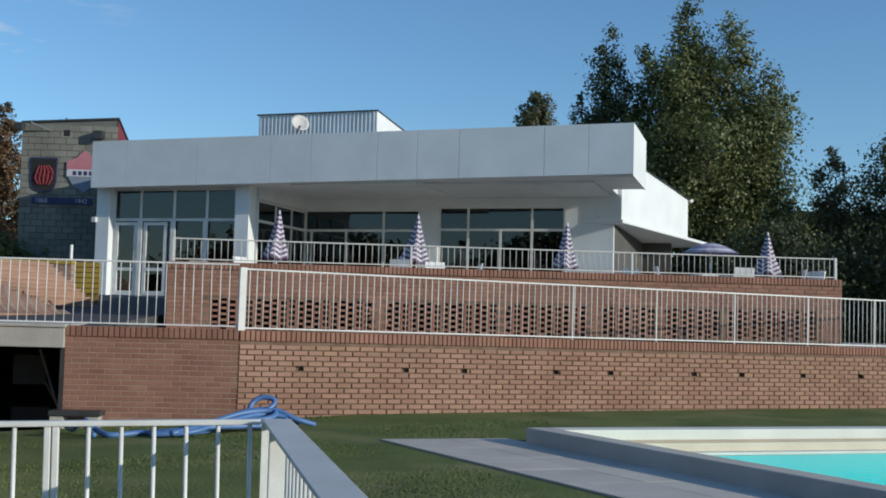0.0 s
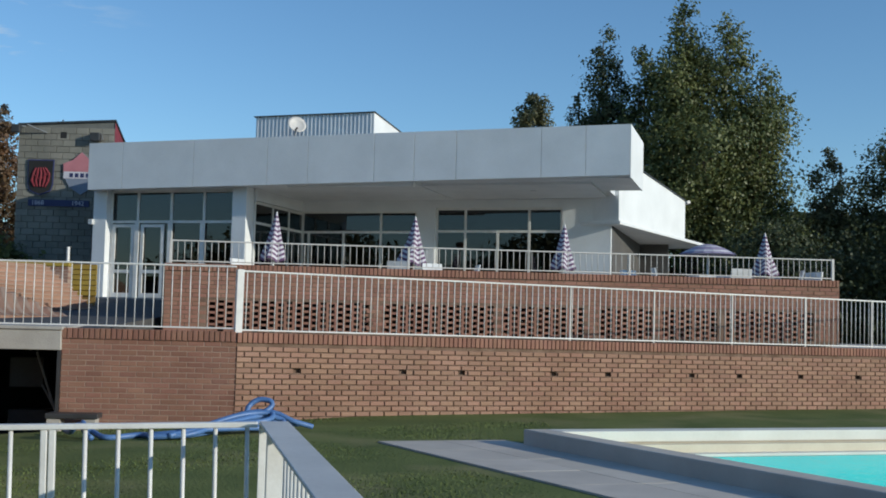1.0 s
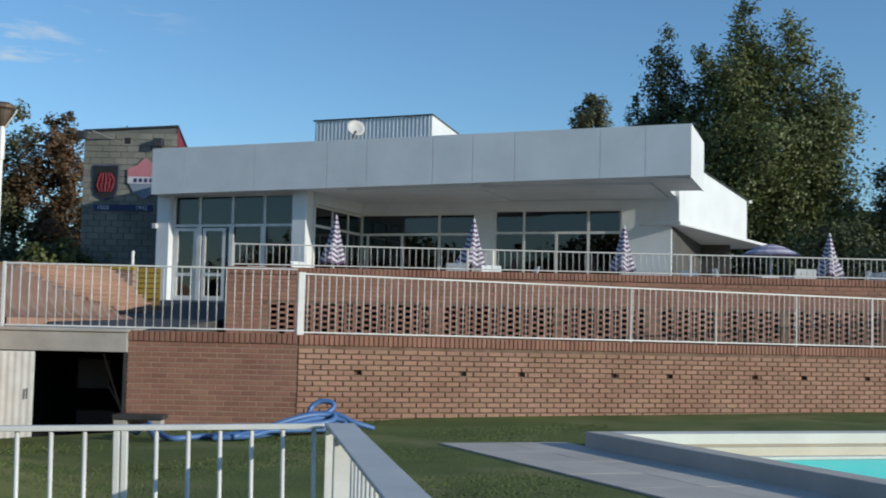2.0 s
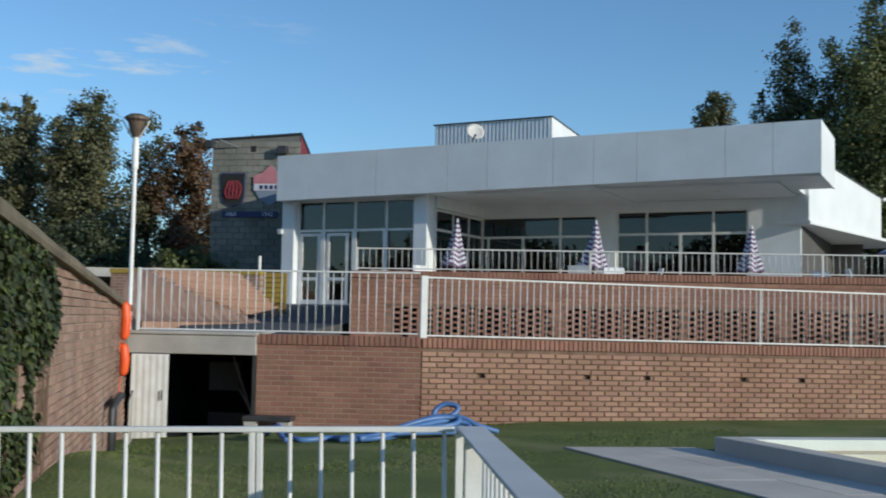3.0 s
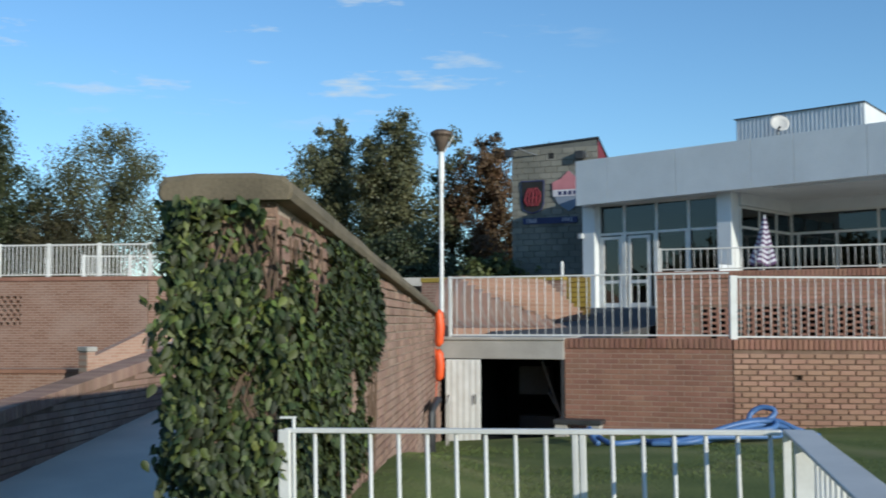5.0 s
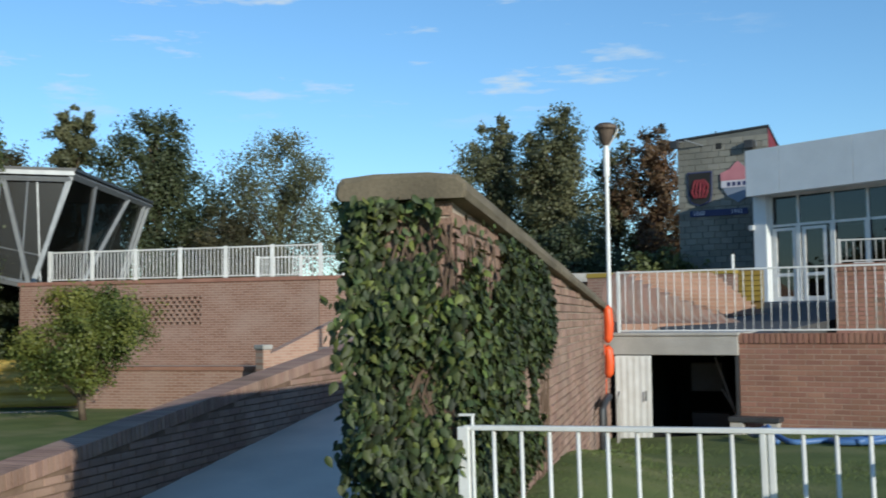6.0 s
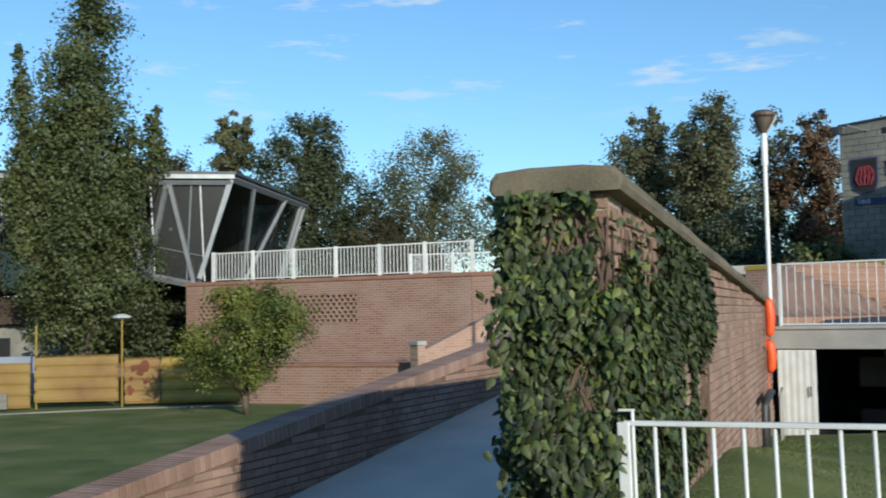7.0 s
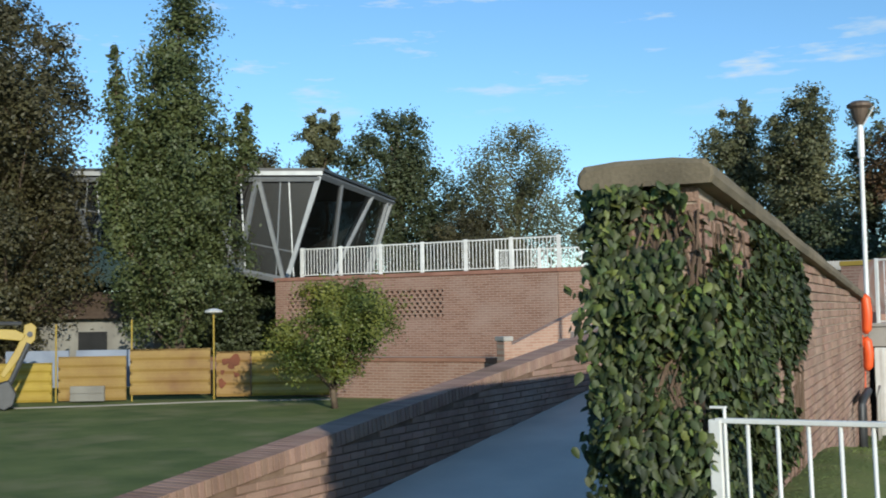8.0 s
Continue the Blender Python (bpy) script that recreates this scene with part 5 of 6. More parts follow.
for i in range(13):
    part("step", Build().box(i * 0.42, -2.35, -0.8, (i + 1) * 0.42, 0.0, 0.1 + i * 0.175), CONC, stair, bevel=0.008)

# ---- glazed steel box ----
BOX_M = frame2((-38.2, 17.1), (-32.23, 24.92))      # along the glazed front; the corner stands over the far terrace
bw = span((-38.2, 17.1), (-32.23, 24.92))
vx = thing("glazed_steel_box", BOX_M, "grey steel truss box with dark glazing and leaning sides", "pavilion")
ZB, ZT, YB = 2.82, 6.86, 10.3
LEAN, SKEW, CLIMB = 1.27, -0.34, 0.22      # lean of the end, plan skew of its depth, rise of the floor away from the corner


def low_z(x):
    return ZB + CLIMB * max(0.0, bw - LEAN - x)


def end_x(z, y=0.0):
    return bw - LEAN * (ZT - z) / (ZT - ZB) - SKEW * y


def beam(name, p, q, r, label="", parent=None):
    return part(name, Build().tube([p, q], r, 4), STEEL, parent or vx, label)


def slab(x0, z0, z1, d):
    """A slab from x0 to the leaning end, YB deep."""
    c = [(x0, -d), (end_x(z1) + d, -d), (end_x(z1, YB) + d, YB), (x0, YB)]
    return Build().prism(c, z0, z1)


part("roof", slab(-5.0, ZT, ZT + 0.1, 0.14), DARKM, vx, "flat dark steel roof")
part("roof_fascia", Build().box(-5.0, -0.12, ZT - 0.16, bw + 0.12, -0.02, ZT), STEEL, vx)
part("ceiling", slab(-5.0, ZT - 0.06, ZT - 0.02, -0.05), DARKM, vx)
beam("chord", (-5, -0.04, ZT - 0.3), (bw, -0.04, ZT - 0.3), 0.09)
beam("chord", (-5, 0, low_z(-5)), (bw - LEAN, 0, ZB), 0.13)
beam("chord", (bw, 0, ZT - 0.12), (bw - SKEW * YB, YB, ZT - 0.12), 0.15)
beam("chord", (bw - LEAN, 0, ZB), (bw - LEAN - SKEW * YB, YB, ZB), 0.13)
part("floor", Build().add([(-5, 0.1, low_z(-5) - 0.1), (bw - LEAN, 0.1, ZB - 0.1), (bw - LEAN - SKEW * YB, YB, ZB - 0.1), (-5, YB, low_z(-5) - 0.1), (-5, 0.1, low_z(-5)), (bw - LEAN, 0.1, ZB), (bw - LEAN - SKEW * YB, YB, ZB), (-5, YB, low_z(-5))],
                          [(0, 3, 2, 1), (4, 5, 6, 7), (0, 1, 5, 4), (1, 2, 6, 5), (2, 3, 7, 6), (3, 0, 4, 7)]), DARKM, vx, "dark steel floor deck")
tops = [bw - 0.05, bw - 2.28, bw - 4.0, bw - 5.7, bw - 7.4, bw - 9.1, bw - 10.8]
feet = [bw - LEAN, bw - 3.02, bw - 4.75, bw - 6.45, bw - 8.15, bw - 9.85]
for i, x in enumerate(feet):
    beam("diagonal", (x + 0.06, 0, low_z(x)), (tops[i], 0, ZT - 0.25), 0.1)
    beam("diagonal", (x - 0.06, 0, low_z(x)), (tops[i + 1] + 0.06, 0, ZT - 0.25), 0.1)
    beam("glazing_bar", (x - 0.35, 0.05, low_z(x - 0.35)), (x - 0.15, 0.05, ZT - 0.2), 0.025)
    beam("glazing_bar", (x + 0.3, 0.05, low_z(x + 0.3)), (x + 0.15, 0.05, ZT - 0.2), 0.03)
beam("glazing_bar", (-5, 0.05, low_z(-5) + 1.05), (bw - LEAN + 0.3, 0.05, ZB + 1.05), 0.025)
for y0, y1 in ((0.05, 0.05), (4.9, 2.6), (4.9, 7.0), (YB - 0.1, YB - 0.3), (YB - 0.6, YB - 0.9)):
    beam("diagonal", (end_x(ZB, y0), y0, ZB), (end_x(ZT, y1), y1, ZT - 0.2), 0.1)
for i in range(6):
    a, b = -5 + i * (bw - LEAN + 5) / 6, -5 + (i + 1) * (bw - LEAN + 5) / 6
    ta, tb_ = -5 + i * (bw + 5) / 6, -5 + (i + 1) * (bw + 5) / 6
    p = part("pane", Build().add([(a + 0.02, 0.09, low_z(a)), (b - 0.02, 0.09, low_z(b)), (tb_ - 0.02, 0.09, ZT - 0.1), (ta + 0.02, 0.09, ZT - 0.1), (a + 0.02, 0.1, low_z(a)), (b - 0.02, 0.1, low_z(b)), (tb_ - 0.02, 0.1, ZT - 0.1), (ta + 0.02, 0.1, ZT - 0.1)],
                                 [(0, 1, 2, 3), (7, 6, 5, 4)]), GLASS_B, vx)
    p.visible_shadow = False
for y0, y1 in ((0.2, 3.5), (3.55, 7.0), (7.05, YB - 0.1)):
    p = part("pane", Build().add([(end_x(ZB, y0) - 0.05, y0, ZB), (end_x(ZB, y1) - 0.05, y1, ZB), (end_x(ZT, y1) - 0.05, y1, ZT - 0.15), (end_x(ZT, y0) - 0.05, y0, ZT - 0.15)], [(0, 1, 2, 3)]), GLASS_B, vx)
    p.visible_shadow = False
part("back_wall", Build().box(-5, YB - 0.2, ZB, bw - LEAN - SKEW * YB, YB - 0.15, ZT), GLASS_B, vx)
beam("rail_inside", (-5, 1.0, low_z(-5) + 1.0), (bw - LEAN - 0.2, 1.0, ZB + 1.0), 0.03)
for x in (-3.0, 2.5):
    part("support", Build().box(x, 4, -1.2, x + 0.5, 4.5, low_z(x + 0.5) - 0.1), CONC, vx)

rear = thing("rear_terrace_wall", frame2((-21.4, 25.5), (-15.5, 29.0)), "brick wall behind the stair, rising to the terrace", "wall")
part("wall", Build().box(0, 0, -1, 7, 0.3, 2.72), FARB, rear)
part("cap", Build().box(0, -0.05, 2.72, 7, 0.35, 2.84), BRICK, rear)

# ---- trees ----
def leaf_cloud(name, centres, outward, leaf, material, rng):
    """Small diamond leaves that face outwards, as one mesh."""
    n = len(centres)
    nrm = outward + rng.normal(size=(n, 3)) * 0.6 + [0, 0, 0.25]
    d1 = np.cross(nrm, rng.normal(size=(n, 3)))
    d1 /= np.linalg.norm(d1, axis=1)[:, None] + 1e-9
    d2 = np.cross(nrm, d1)
    d2 /= np.linalg.norm(d2, axis=1)[:, None] + 1e-9
    s = leaf * rng.uniform(0.6, 1.3, size=(n, 1))
    v = np.stack([centres - d1 * s * 0.6, centres + d2 * s * 0.38, centres + d1 * s * 0.6, centres - d2 * s * 0.38], 1).reshape(-1, 3)
    me = bpy.data.meshes.new(name)
    me.vertices.add(4 * n)
    me.vertices.foreach_set("co", v.ravel())
    me.loops.add(4 * n)
    me.loops.foreach_set("vertex_index", np.arange(4 * n))
    me.polygons.add(n)
    me.polygons.foreach_set("loop_start", np.arange(0, 4 * n, 4))
    me.update(calc_edges=True)
    me.materials.append(material)
    return me


def tree(x, y, z0, h, r, style, material, label, seed, leaves=25000, leaf=0.13, trunk=0.25, low=0.15, lobes=16, lobe=0.36, rise=1.15, airy=0.0, shoots=(), sprays=26):
    """Lobes of leaf sprays round a trunk. style: the crown's outline from foot (0) to tip (1); shoots: upright leaders as (dx, dy, z_low, z_high, radius)."""
    rng = np.random.default_rng(seed)
    t = thing("tree", pose(x, y, z0), label, "tree")
    tb = Build()
    pts = [(rng.normal() * 0.006 * h * k, rng.normal() * 0.006 * h * k, k / 6 * h * 0.85) for k in range(7)]
    tb.tube(pts, [trunk * (1 - 0.14 * k) for k in range(7)], 8)
    balls = []
    lobes = int(lobes * 1.5)
    for i in range(lobes):
        u = (i + rng.uniform(0.1, 0.9)) / lobes
        a = i * 2.4 + rng.uniform(-0.5, 0.5)
        R = 1.3 * lobe * r * rng.uniform(0.7, 1.2) * max(0.4, style(u))
        q = max(0.0, style(u) * r - R * 0.7) * (rng.uniform(0.7, 1.1) if i % 3 else rng.uniform(0.0, 0.5))
        balls.append((q * math.cos(a), q * math.sin(a), min(h - R * rise, (low + (1 - low) * u) * h), R))
    for dx, dy, za, zb, R in shoots:
        m = max(3, int((zb - za) / (0.5 * R)))
        tb.tube([(dx * 0.4, dy * 0.4, za * 0.7), (dx, dy, za), (dx, dy, zb - 0.5 * R)], [trunk * 0.4, trunk * 0.3, 0.02], 6, caps=False)
        for i in range(m):
            u = i / (m - 1)
            balls.append((dx + rng.normal() * 0.25 * R, dy + rng.normal() * 0.25 * R, za + (zb - za) * u - 0.3 * R, R * (1.25 - 0.85 * u ** 2) * rng.uniform(0.7, 1.15)))
    total = sum(b[3] ** 2 for b in balls)
    cen, out = [], []
    for cx, cy, cz, R in balls:
        zz = max(0.12 * h, cz - 1.1 * math.hypot(cx, cy) - 0.06 * h)
        if cz < 0.85 * h:
            tb.tube([(pts[2][0], pts[2][1], min(zz, cz)), (cx * 0.55, cy * 0.55, (zz + cz) / 2 + 0.02 * h), (cx, cy, cz)], [trunk * 0.28, trunk * 0.16, trunk * 0.05], 5, caps=False)
        k = max(6, int(sprays * rng.uniform(0.8, 1.2)))
        d = rng.normal(size=(k, 3)) + [0, 0, 0.2]
        d /= np.linalg.norm(d, axis=1)[:, None]
        if airy:
            d = d[rng.uniform(size=k) > airy]
        sc = np.array((cx, cy, cz)) + d * [R, R, R * rise] * rng.uniform(0.25, 1.12, size=(len(d), 1))
        for w in sc[::4]:
            tb.tube([(cx, cy, cz - 0.1 * R), tuple(w)], [trunk * 0.05, trunk * 0.02], 3, caps=False)
        n = max(4, int(leaves * R * R / total / max(1, len(d))))
        p = np.repeat(sc, n, axis=0) + rng.normal(size=(n * len(d), 3)) * R * 0.2 + np.repeat(d, n, axis=0) * rng.normal(size=(n * len(d), 1)) * R * 0.13
        cen.append(p)
        o = p - np.array((cx, cy, cz))
        out.append(o / (np.linalg.norm(o, axis=1)[:, None] + 1e-6))
    part("trunk", tb, BARK, t, smooth=True)
    part("crown", leaf_cloud("crown", np.concatenate(cen), np.concatenate(out), leaf, material, rng), material, t, kind="stuff")
    return t


def column(u):
    return min(1, 0.35 + 2.2 * u) * (1 - 0.75 * u ** 2.2)


def oval(u):
    return max(0.12, math.sin(math.pi * min(1, 0.12 + u * 0.86)) ** 0.6)


def cone(u):
    return max(0.06, 1 - u) ** 0.8


def umbrella(u):
    return max(0.15, min(1, 0.3 + u)) * (1 - max(0, u - 0.6) ** 2 * 4.5)


GT = -0.8
tree(10.4, 46, 0, 13.6, 3.5, oval, LEAF_POP, "tall leafy poplar behind the club building", 1, 95000, 0.135, 0.4, 0.22, 14, 0.36, 1.2,
     shoots=((-0.3, 0, 6, 15.2, 1.35), (1.4, -0.4, 6, 14.5, 1.3), (2.7, -0.9, 4, 12.9, 1.45), (-1.9, 0.3, 5, 13.4, 1.2)))
tree(6.7, 47, 0, 11.5, 1.7, column, LEAF_DK, "slender dark green tree beside the poplar", 2, 30000, 0.135, 0.25, 0.3, 8, 0.5, 1.3, shoots=((0.1, 0, 6, 14.2, 0.95), (-0.9, 0, 5, 11.3, 0.8), (0.9, 0, 5, 12.9, 0.9)))
tree(14.1, 48, 0, 10.6, 2.9, cone, LEAF_DK, "dark conifer behind the terrace", 3, 32000, 0.13, 0.25, 0.05, 34, 0.34, 0.7)
tree(16.2, 45.4, 0, 9.0, 1.6, oval, LEAF_EU, "grey-green tree at the edge of the grounds", 4, 17000, 0.12, 0.2, 0.1, 14, 0.4, airy=0.2)
tree(19.0, 43.6, 0, 10.0, 2.7, oval, LEAF_DK, "dark leafy tree at the edge of the grounds", 5, 30000, 0.13, 0.22, 0.1, 18, 0.36)
tree(4.6, 58, 0, 13.7, 1.2, oval, LEAF_EU, "distant tree top above the roof", 6, 7000, 0.15, 0.2, 0.7, 6, 0.5)
tree(12.5, 40, 0, 5.4, 2.6, oval, LEAF_DK, "dense dark shrub tree behind the parasols", 7, 20000, 0.13, 0.15, 0.02, 16, 0.42)
tree(16.5, 38, 0, 5.2, 2.6, oval, LEAF_DK, "dense dark shrub tree behind the terrace", 8, 20000, 0.13, 0.15, 0.02, 16, 0.42)
tree(19.5, 36, 0, 4.6, 2.4, oval, LEAF_DK, "dense dark shrub tree by the fence", 9, 18000, 0.13, 0.15, 0.02, 16, 0.42)
tree(-20.7, 40.0, GT, 10.9, 2.3, oval, LEAF_EU, "grey-green eucalyptus with gaps in its crown", 10, 40000, 0.12, 0.25, 0.15, 20, 0.34, 1.1, 0.25, shoots=((0.2, 0, 7, 11.0, 0.8), (-0.9, 0, 6, 10.3, 0.7)))
tree(-24.0, 40.6, GT, 10.9, 2.7, oval, LEAF_EU, "grey-green eucalyptus behind the ramp", 11, 34000, 0.12, 0.25, 0.12, 20, 0.32, 1.0, 0.35, shoots=((0.1, 0, 7, 11.1, 0.7),))
tree(-18.9, 41.6, GT, 10.4, 1.7, oval, LEAF_EU, "slim olive green tree behind the lamp post", 34, 17000, 0.12, 0.2, 0.1, 13, 0.38, airy=0.3)
tree(-16.7, 40.8, GT, 9.9, 2.0, oval, LEAF_RU, "russet autumn tree beside the tower", 12, 34000, 0.12, 0.22, 0.06, 18, 0.36, airy=0.2)
tree(-14.5, 44, GT, 9.8, 2.3, oval, LEAF_RU, "russet autumn tree behind the tower", 13, 26000, 0.12, 0.22, 0.06, 16, 0.38)
tree(-18.5, 36, GT, 5.6, 2.6, oval, LEAF_DK, "dark dense tree behind the coloured wall", 14, 22000, 0.13, 0.2, 0.05, 16, 0.42)
tree(-13.5, 33.0, 0.5, 3.0, 1.2, umbrella, LEAF_POP, "low spreading palm-like shrub", 15, 6000, 0.16, 0.12, 0.4, 8, 0.5)
tree(-32.05, 18.8, GT, 8.0, 2.3, oval, LEAF_PL, "tall narrow poplar with an uneven crown", 16, 85000, 0.115, 0.3, 0.2, 17, 0.34, 1.15, 0.1,
     shoots=((0.05, 0.1, 6, 15.6, 1.2), (-0.95, -1.6, 5, 11.3, 0.5), (1.2, 1.95, 7.4, 9.4, 0.42), (0.75, 1.2, 6, 8.8, 0.6), (-0.5, -0.8, 5, 9.5, 0.7)))
tree(-37.5, 15.6, GT, 13.6, 3.5, oval, LEAF_OL, "dense dark brownish green tree", 17, 70000, 0.125, 0.35, 0.1, 30, 0.32)
tree(-41.5, 10.5, GT, 12.0, 3.5, oval, LEAF_DK, "dense dark tree beyond the building site", 18, 30000, 0.15, 0.3, 0.12, 18, 0.36)
tree(-47.4, 37.0, GT, 13.7, 1.5, oval, LEAF_EU, "pine-like tree with tufted top", 19, 12000, 0.14, 0.25, 0.72, 9, 0.36, 0.7, 0.3)
tree(-44.6, 40.3, GT, 13.6, 4.2, oval, LEAF_DK, "broad dark tree behind the pavilion", 20, 52000, 0.15, 0.35, 0.12, 20, 0.34, 1.0, 0.15, shoots=((-0.3, 0, 9, 13.5, 0.9),))
tree(-38.4, 42.8, GT, 12.3, 4.0, oval, LEAF_EU, "airy thin-leaved tree with sky showing through", 21, 26000, 0.12, 0.22, 0.3, 26, 0.28, 1.0, 0.3, sprays=20)
tree(-38.4, 39.8, GT, 7.7, 2.9, oval, LEAF_OL, "olive brown rounded tree behind the railing", 22, 36000, 0.12, 0.2, 0.15, 18, 0.4)
tree(-51, 35.6, GT, 11.7, 4.0, oval, LEAF_OL, "brownish tree far behind the pavilion", 23, 30000, 0.17, 0.3, 0.1, 18, 0.36)
tree(-33.5, 47, GT, 9.6, 3.6, oval, LEAF_EU, "pale distant tree behind the far terrace", 24, 16000, 0.13, 0.25, 0.1, 18, 0.32, airy=0.3)
tree(-21.8, 17.2, GT - 0.02, 3.2, 1.75, oval, LEAF_YG, "small bushy tree with yellowing leaves and a bare foot", 25, 34000, 0.066, 0.09, 0.3, 15, 0.32, 0.85, 0.25)
tree(-48.5, 32.0, GT, 10.4, 4.0, oval, LEAF_OL, "broad brown-green tree behind the steel pavilion", 35, 34000, 0.15, 0.3, 0.1, 20, 0.38)
tree(-40.5, 20.5, GT, 3.9, 3.0, oval, LEAF_DK, "dark undergrowth behind the site hut", 36, 16000, 0.14, 0.1, 0.02, 14, 0.42)
tree(-36.0, 24.0, GT, 3.8, 2.2, oval, LEAF_DK, "dark shrub under the pavilion", 26, 12000, 0.13, 0.1, 0.02, 12, 0.42)
tree(-34.6, 27.5, GT, 3.4, 2.0, oval, LEAF_DK, "dark shrub under the pavilion", 27, 12000, 0.13, 0.1, 0.02, 12, 0.42)


def woods(name, pts, h, material, seed, label):
    rng = np.random.default_rng(seed)
    n = 60000
    i = rng.integers(0, len(pts) - 1, n)
    u = rng.uniform(0, 1, n)[:, None]
    P = np.array(pts, float)
    base = P[i] * (1 - u) + P[i + 1] * u
    hh = h * (0.75 + 0.35 * np.sin(base[:, 0] * 0.21 + seed) * np.cos(base[:, 1] * 0.17))
    z = hh * rng.uniform(0, 1, n) ** 0.8 - 1
    p = np.stack([base[:, 0] + rng.normal(size=n) * 1.6, base[:, 1] + rng.normal(size=n) * 1.6, z], 1)
    me = leaf_cloud(name, p, rng.normal(size=(n, 3)) * 0.4 + [0, 0, 0.4], 0.5, material, rng)
    tagged(new(name, me), label, "trees", kind="stuff")


woods("far_woods", [(-75, 5), (-70, 30), (-55, 52), (-30, 62), (-5, 66)], 7.5, LEAF_DK, 31, "belt of distant dark trees")
woods("far_woods", [(12, 60), (30, 50), (45, 38), (55, 20)], 7.5, LEAF_DK, 32, "belt of distant dark trees")
woods("far_woods", [(20, -42), (0, -48), (-30, -42), (-55, -15)], 11, LEAF_EU, 33, "belt of trees across the grounds")

# ---- building site hoarding on the left lawn ----
def hoarding(p, q, z0, z1, material, label, ribs=4, lean=0.0):
    t = thing("hoarding_panel", frame2(p, q, z0), label, "hoarding", "site hoarding")
    n, h = span(p, q), z1 - z0
    g = Build()
    k = ribs * 4
    rows = [(i / k * h, 0.03 if i % 4 in (1, 2) else 0.0) for i in range(k + 1)]
    g.add([(x, -y, z) for z, y in rows for x in (0, n)], [(2 * i, 2 * i + 1, 2 * i + 3, 2 * i + 2) for i in range(k)])
    part("sheet", g, material, t)
    part("frame", Build().box(0, 0.0, 0, 0.05, 0.05, h).box(n - 0.05, 0, 0, n, 0.05, h).box(0.05, 0.0, h - 0.05, n - 0.05, 0.05, h), material, t)
    return t


hoarding((-31.2, 12.6), (-30.1, 13.7), -0.78, 0.32, YELLOW_B, "bright yellow corrugated hoarding sheet")
hoarding((-30.0, 13.85), (-28.65, 15.2), -0.76, 0.48, YELLOW, "dull yellow hoarding sheet with rusty patches")
hoarding((-28.6, 15.3), (-27.0, 16.9), -0.62, 0.66, YELLOW, "dull ochre hoarding sheet raised off the ground")
hp = hoarding((-27.0, 17.1), (-26.35, 17.8), -0.72, 0.55, YELLOW, "yellow hoarding sheet with large rust patches")
rust_rng = random.Random(12)
for i in range(9):
    cx_, cz_, rr_ = rust_rng.uniform(0.15, 0.75), rust_rng.uniform(0.35, 1.1), rust_rng.uniform(0.05, 0.15)
    pts_ = [(cx_ + rr_ * rust_rng.uniform(0.5, 1.3) * math.cos(k_ * 0.785), cz_ + rr_ * rust_rng.uniform(0.6, 1.5) * math.sin(k_ * 0.785)) for k_ in range(8)]
    part("rust_patch", Build().add([(a_, -0.034 - 0.0006 * i, b_) for a_, b_ in pts_], [tuple(range(8))]), RUST, hp, "rust patch")
hoarding((-26.35, 17.85), (-24.8, 19.4), -0.72, 0.55, YELLOW_B, "bright yellow hoarding sheet")
for x, y, h, m in ((-30.05, 13.8, 2.2, YELLOW_B), (-28.6, 15.35, 2.3, YELLOW_B), (-27.05, 17.05, 2.4, YELLOW_B)):
    single("site_post", Build().tube([(0, 0, 0), (0, 0, h)], 0.024, 8), m, "slim yellow site post", "post", m=pose(x, y, GT), group="site posts")
pl = thing("site_lamp", pose(-27.05, 17.05, GT + 2.4), "white lamp head on a yellow post", "lamp")
part("head", Build().lathe(0, 0, [(0.03, 0), (0.25, 0.06), (0.27, 0.1), (0.1, 0.16), (0, 0.17)], 12), FURN, pl)
single("concrete_slab", Build().box(0, 0, 0, 0.95, 0.12, 0.2).box(0, 0.01, 0.2, 0.95, 0.11, 0.22).box(0, 0, 0.22, 0.95, 0.12, 0.42), PLASTER, "pale concrete block leaning at the hoarding", "block", m=frame2((-29.4, 13.9), (-28.6, 14.7), GT + 0.05), bevel=0.01)
for i in range(3):
    single("container_sheet", Build().box(0, 0, 0, 1.9, 0.08, 1.1), SHEET_B, "pale blue-grey metal sheet behind the hoarding", "sheet", m=frame2((-33.0 + i * 1.5, 13.6 + i * 1.5), (-31.6 + i * 1.5, 15.0 + i * 1.5), GT + 0.3))
hut = thing("site_hut", frame2((-37.5, 16.0), (-33.6, 19.8)), "small pale plastered hut among trees", "hut")
part("wall", Build().box(0, 0, -0.9, 4.6, 3, 1.6), PLASTER, hut)
part("roof", Build().add([(-0.3, -0.4, 1.55), (4.9, -0.4, 1.55), (4.9, 1.5, 2.5), (-0.3, 1.5, 2.5), (4.9, 3.4, 1.55), (-0.3, 3.4, 1.55)], [(0, 1, 2, 3), (3, 2, 4, 5)]), LAMP_BR, hut, "dull brown pitched roof")
part("window", Build().box(2.0, -0.02, 0.3, 3.0, 0.0, 1.1), BLACK, hut)
ex = thing("excavator_arm", pose(-28.56, 12.5, GT, 0, 0, 66.5), "yellow excavator arm with dark bucket beside the hoarding", "excavator")


def plate(pts, y0, y1):
    """A flat-sided body over an outline of (x, z)."""
    n = len(pts)
    return Build().add([(a, y0, b) for a, b in pts] + [(a, y1, b) for a, b in pts], [tuple(range(n)), tuple(range(2 * n - 1, n - 1, -1))] + [(i, n + i, n + (i + 1) % n, (i + 1) % n) for i in range(n)])


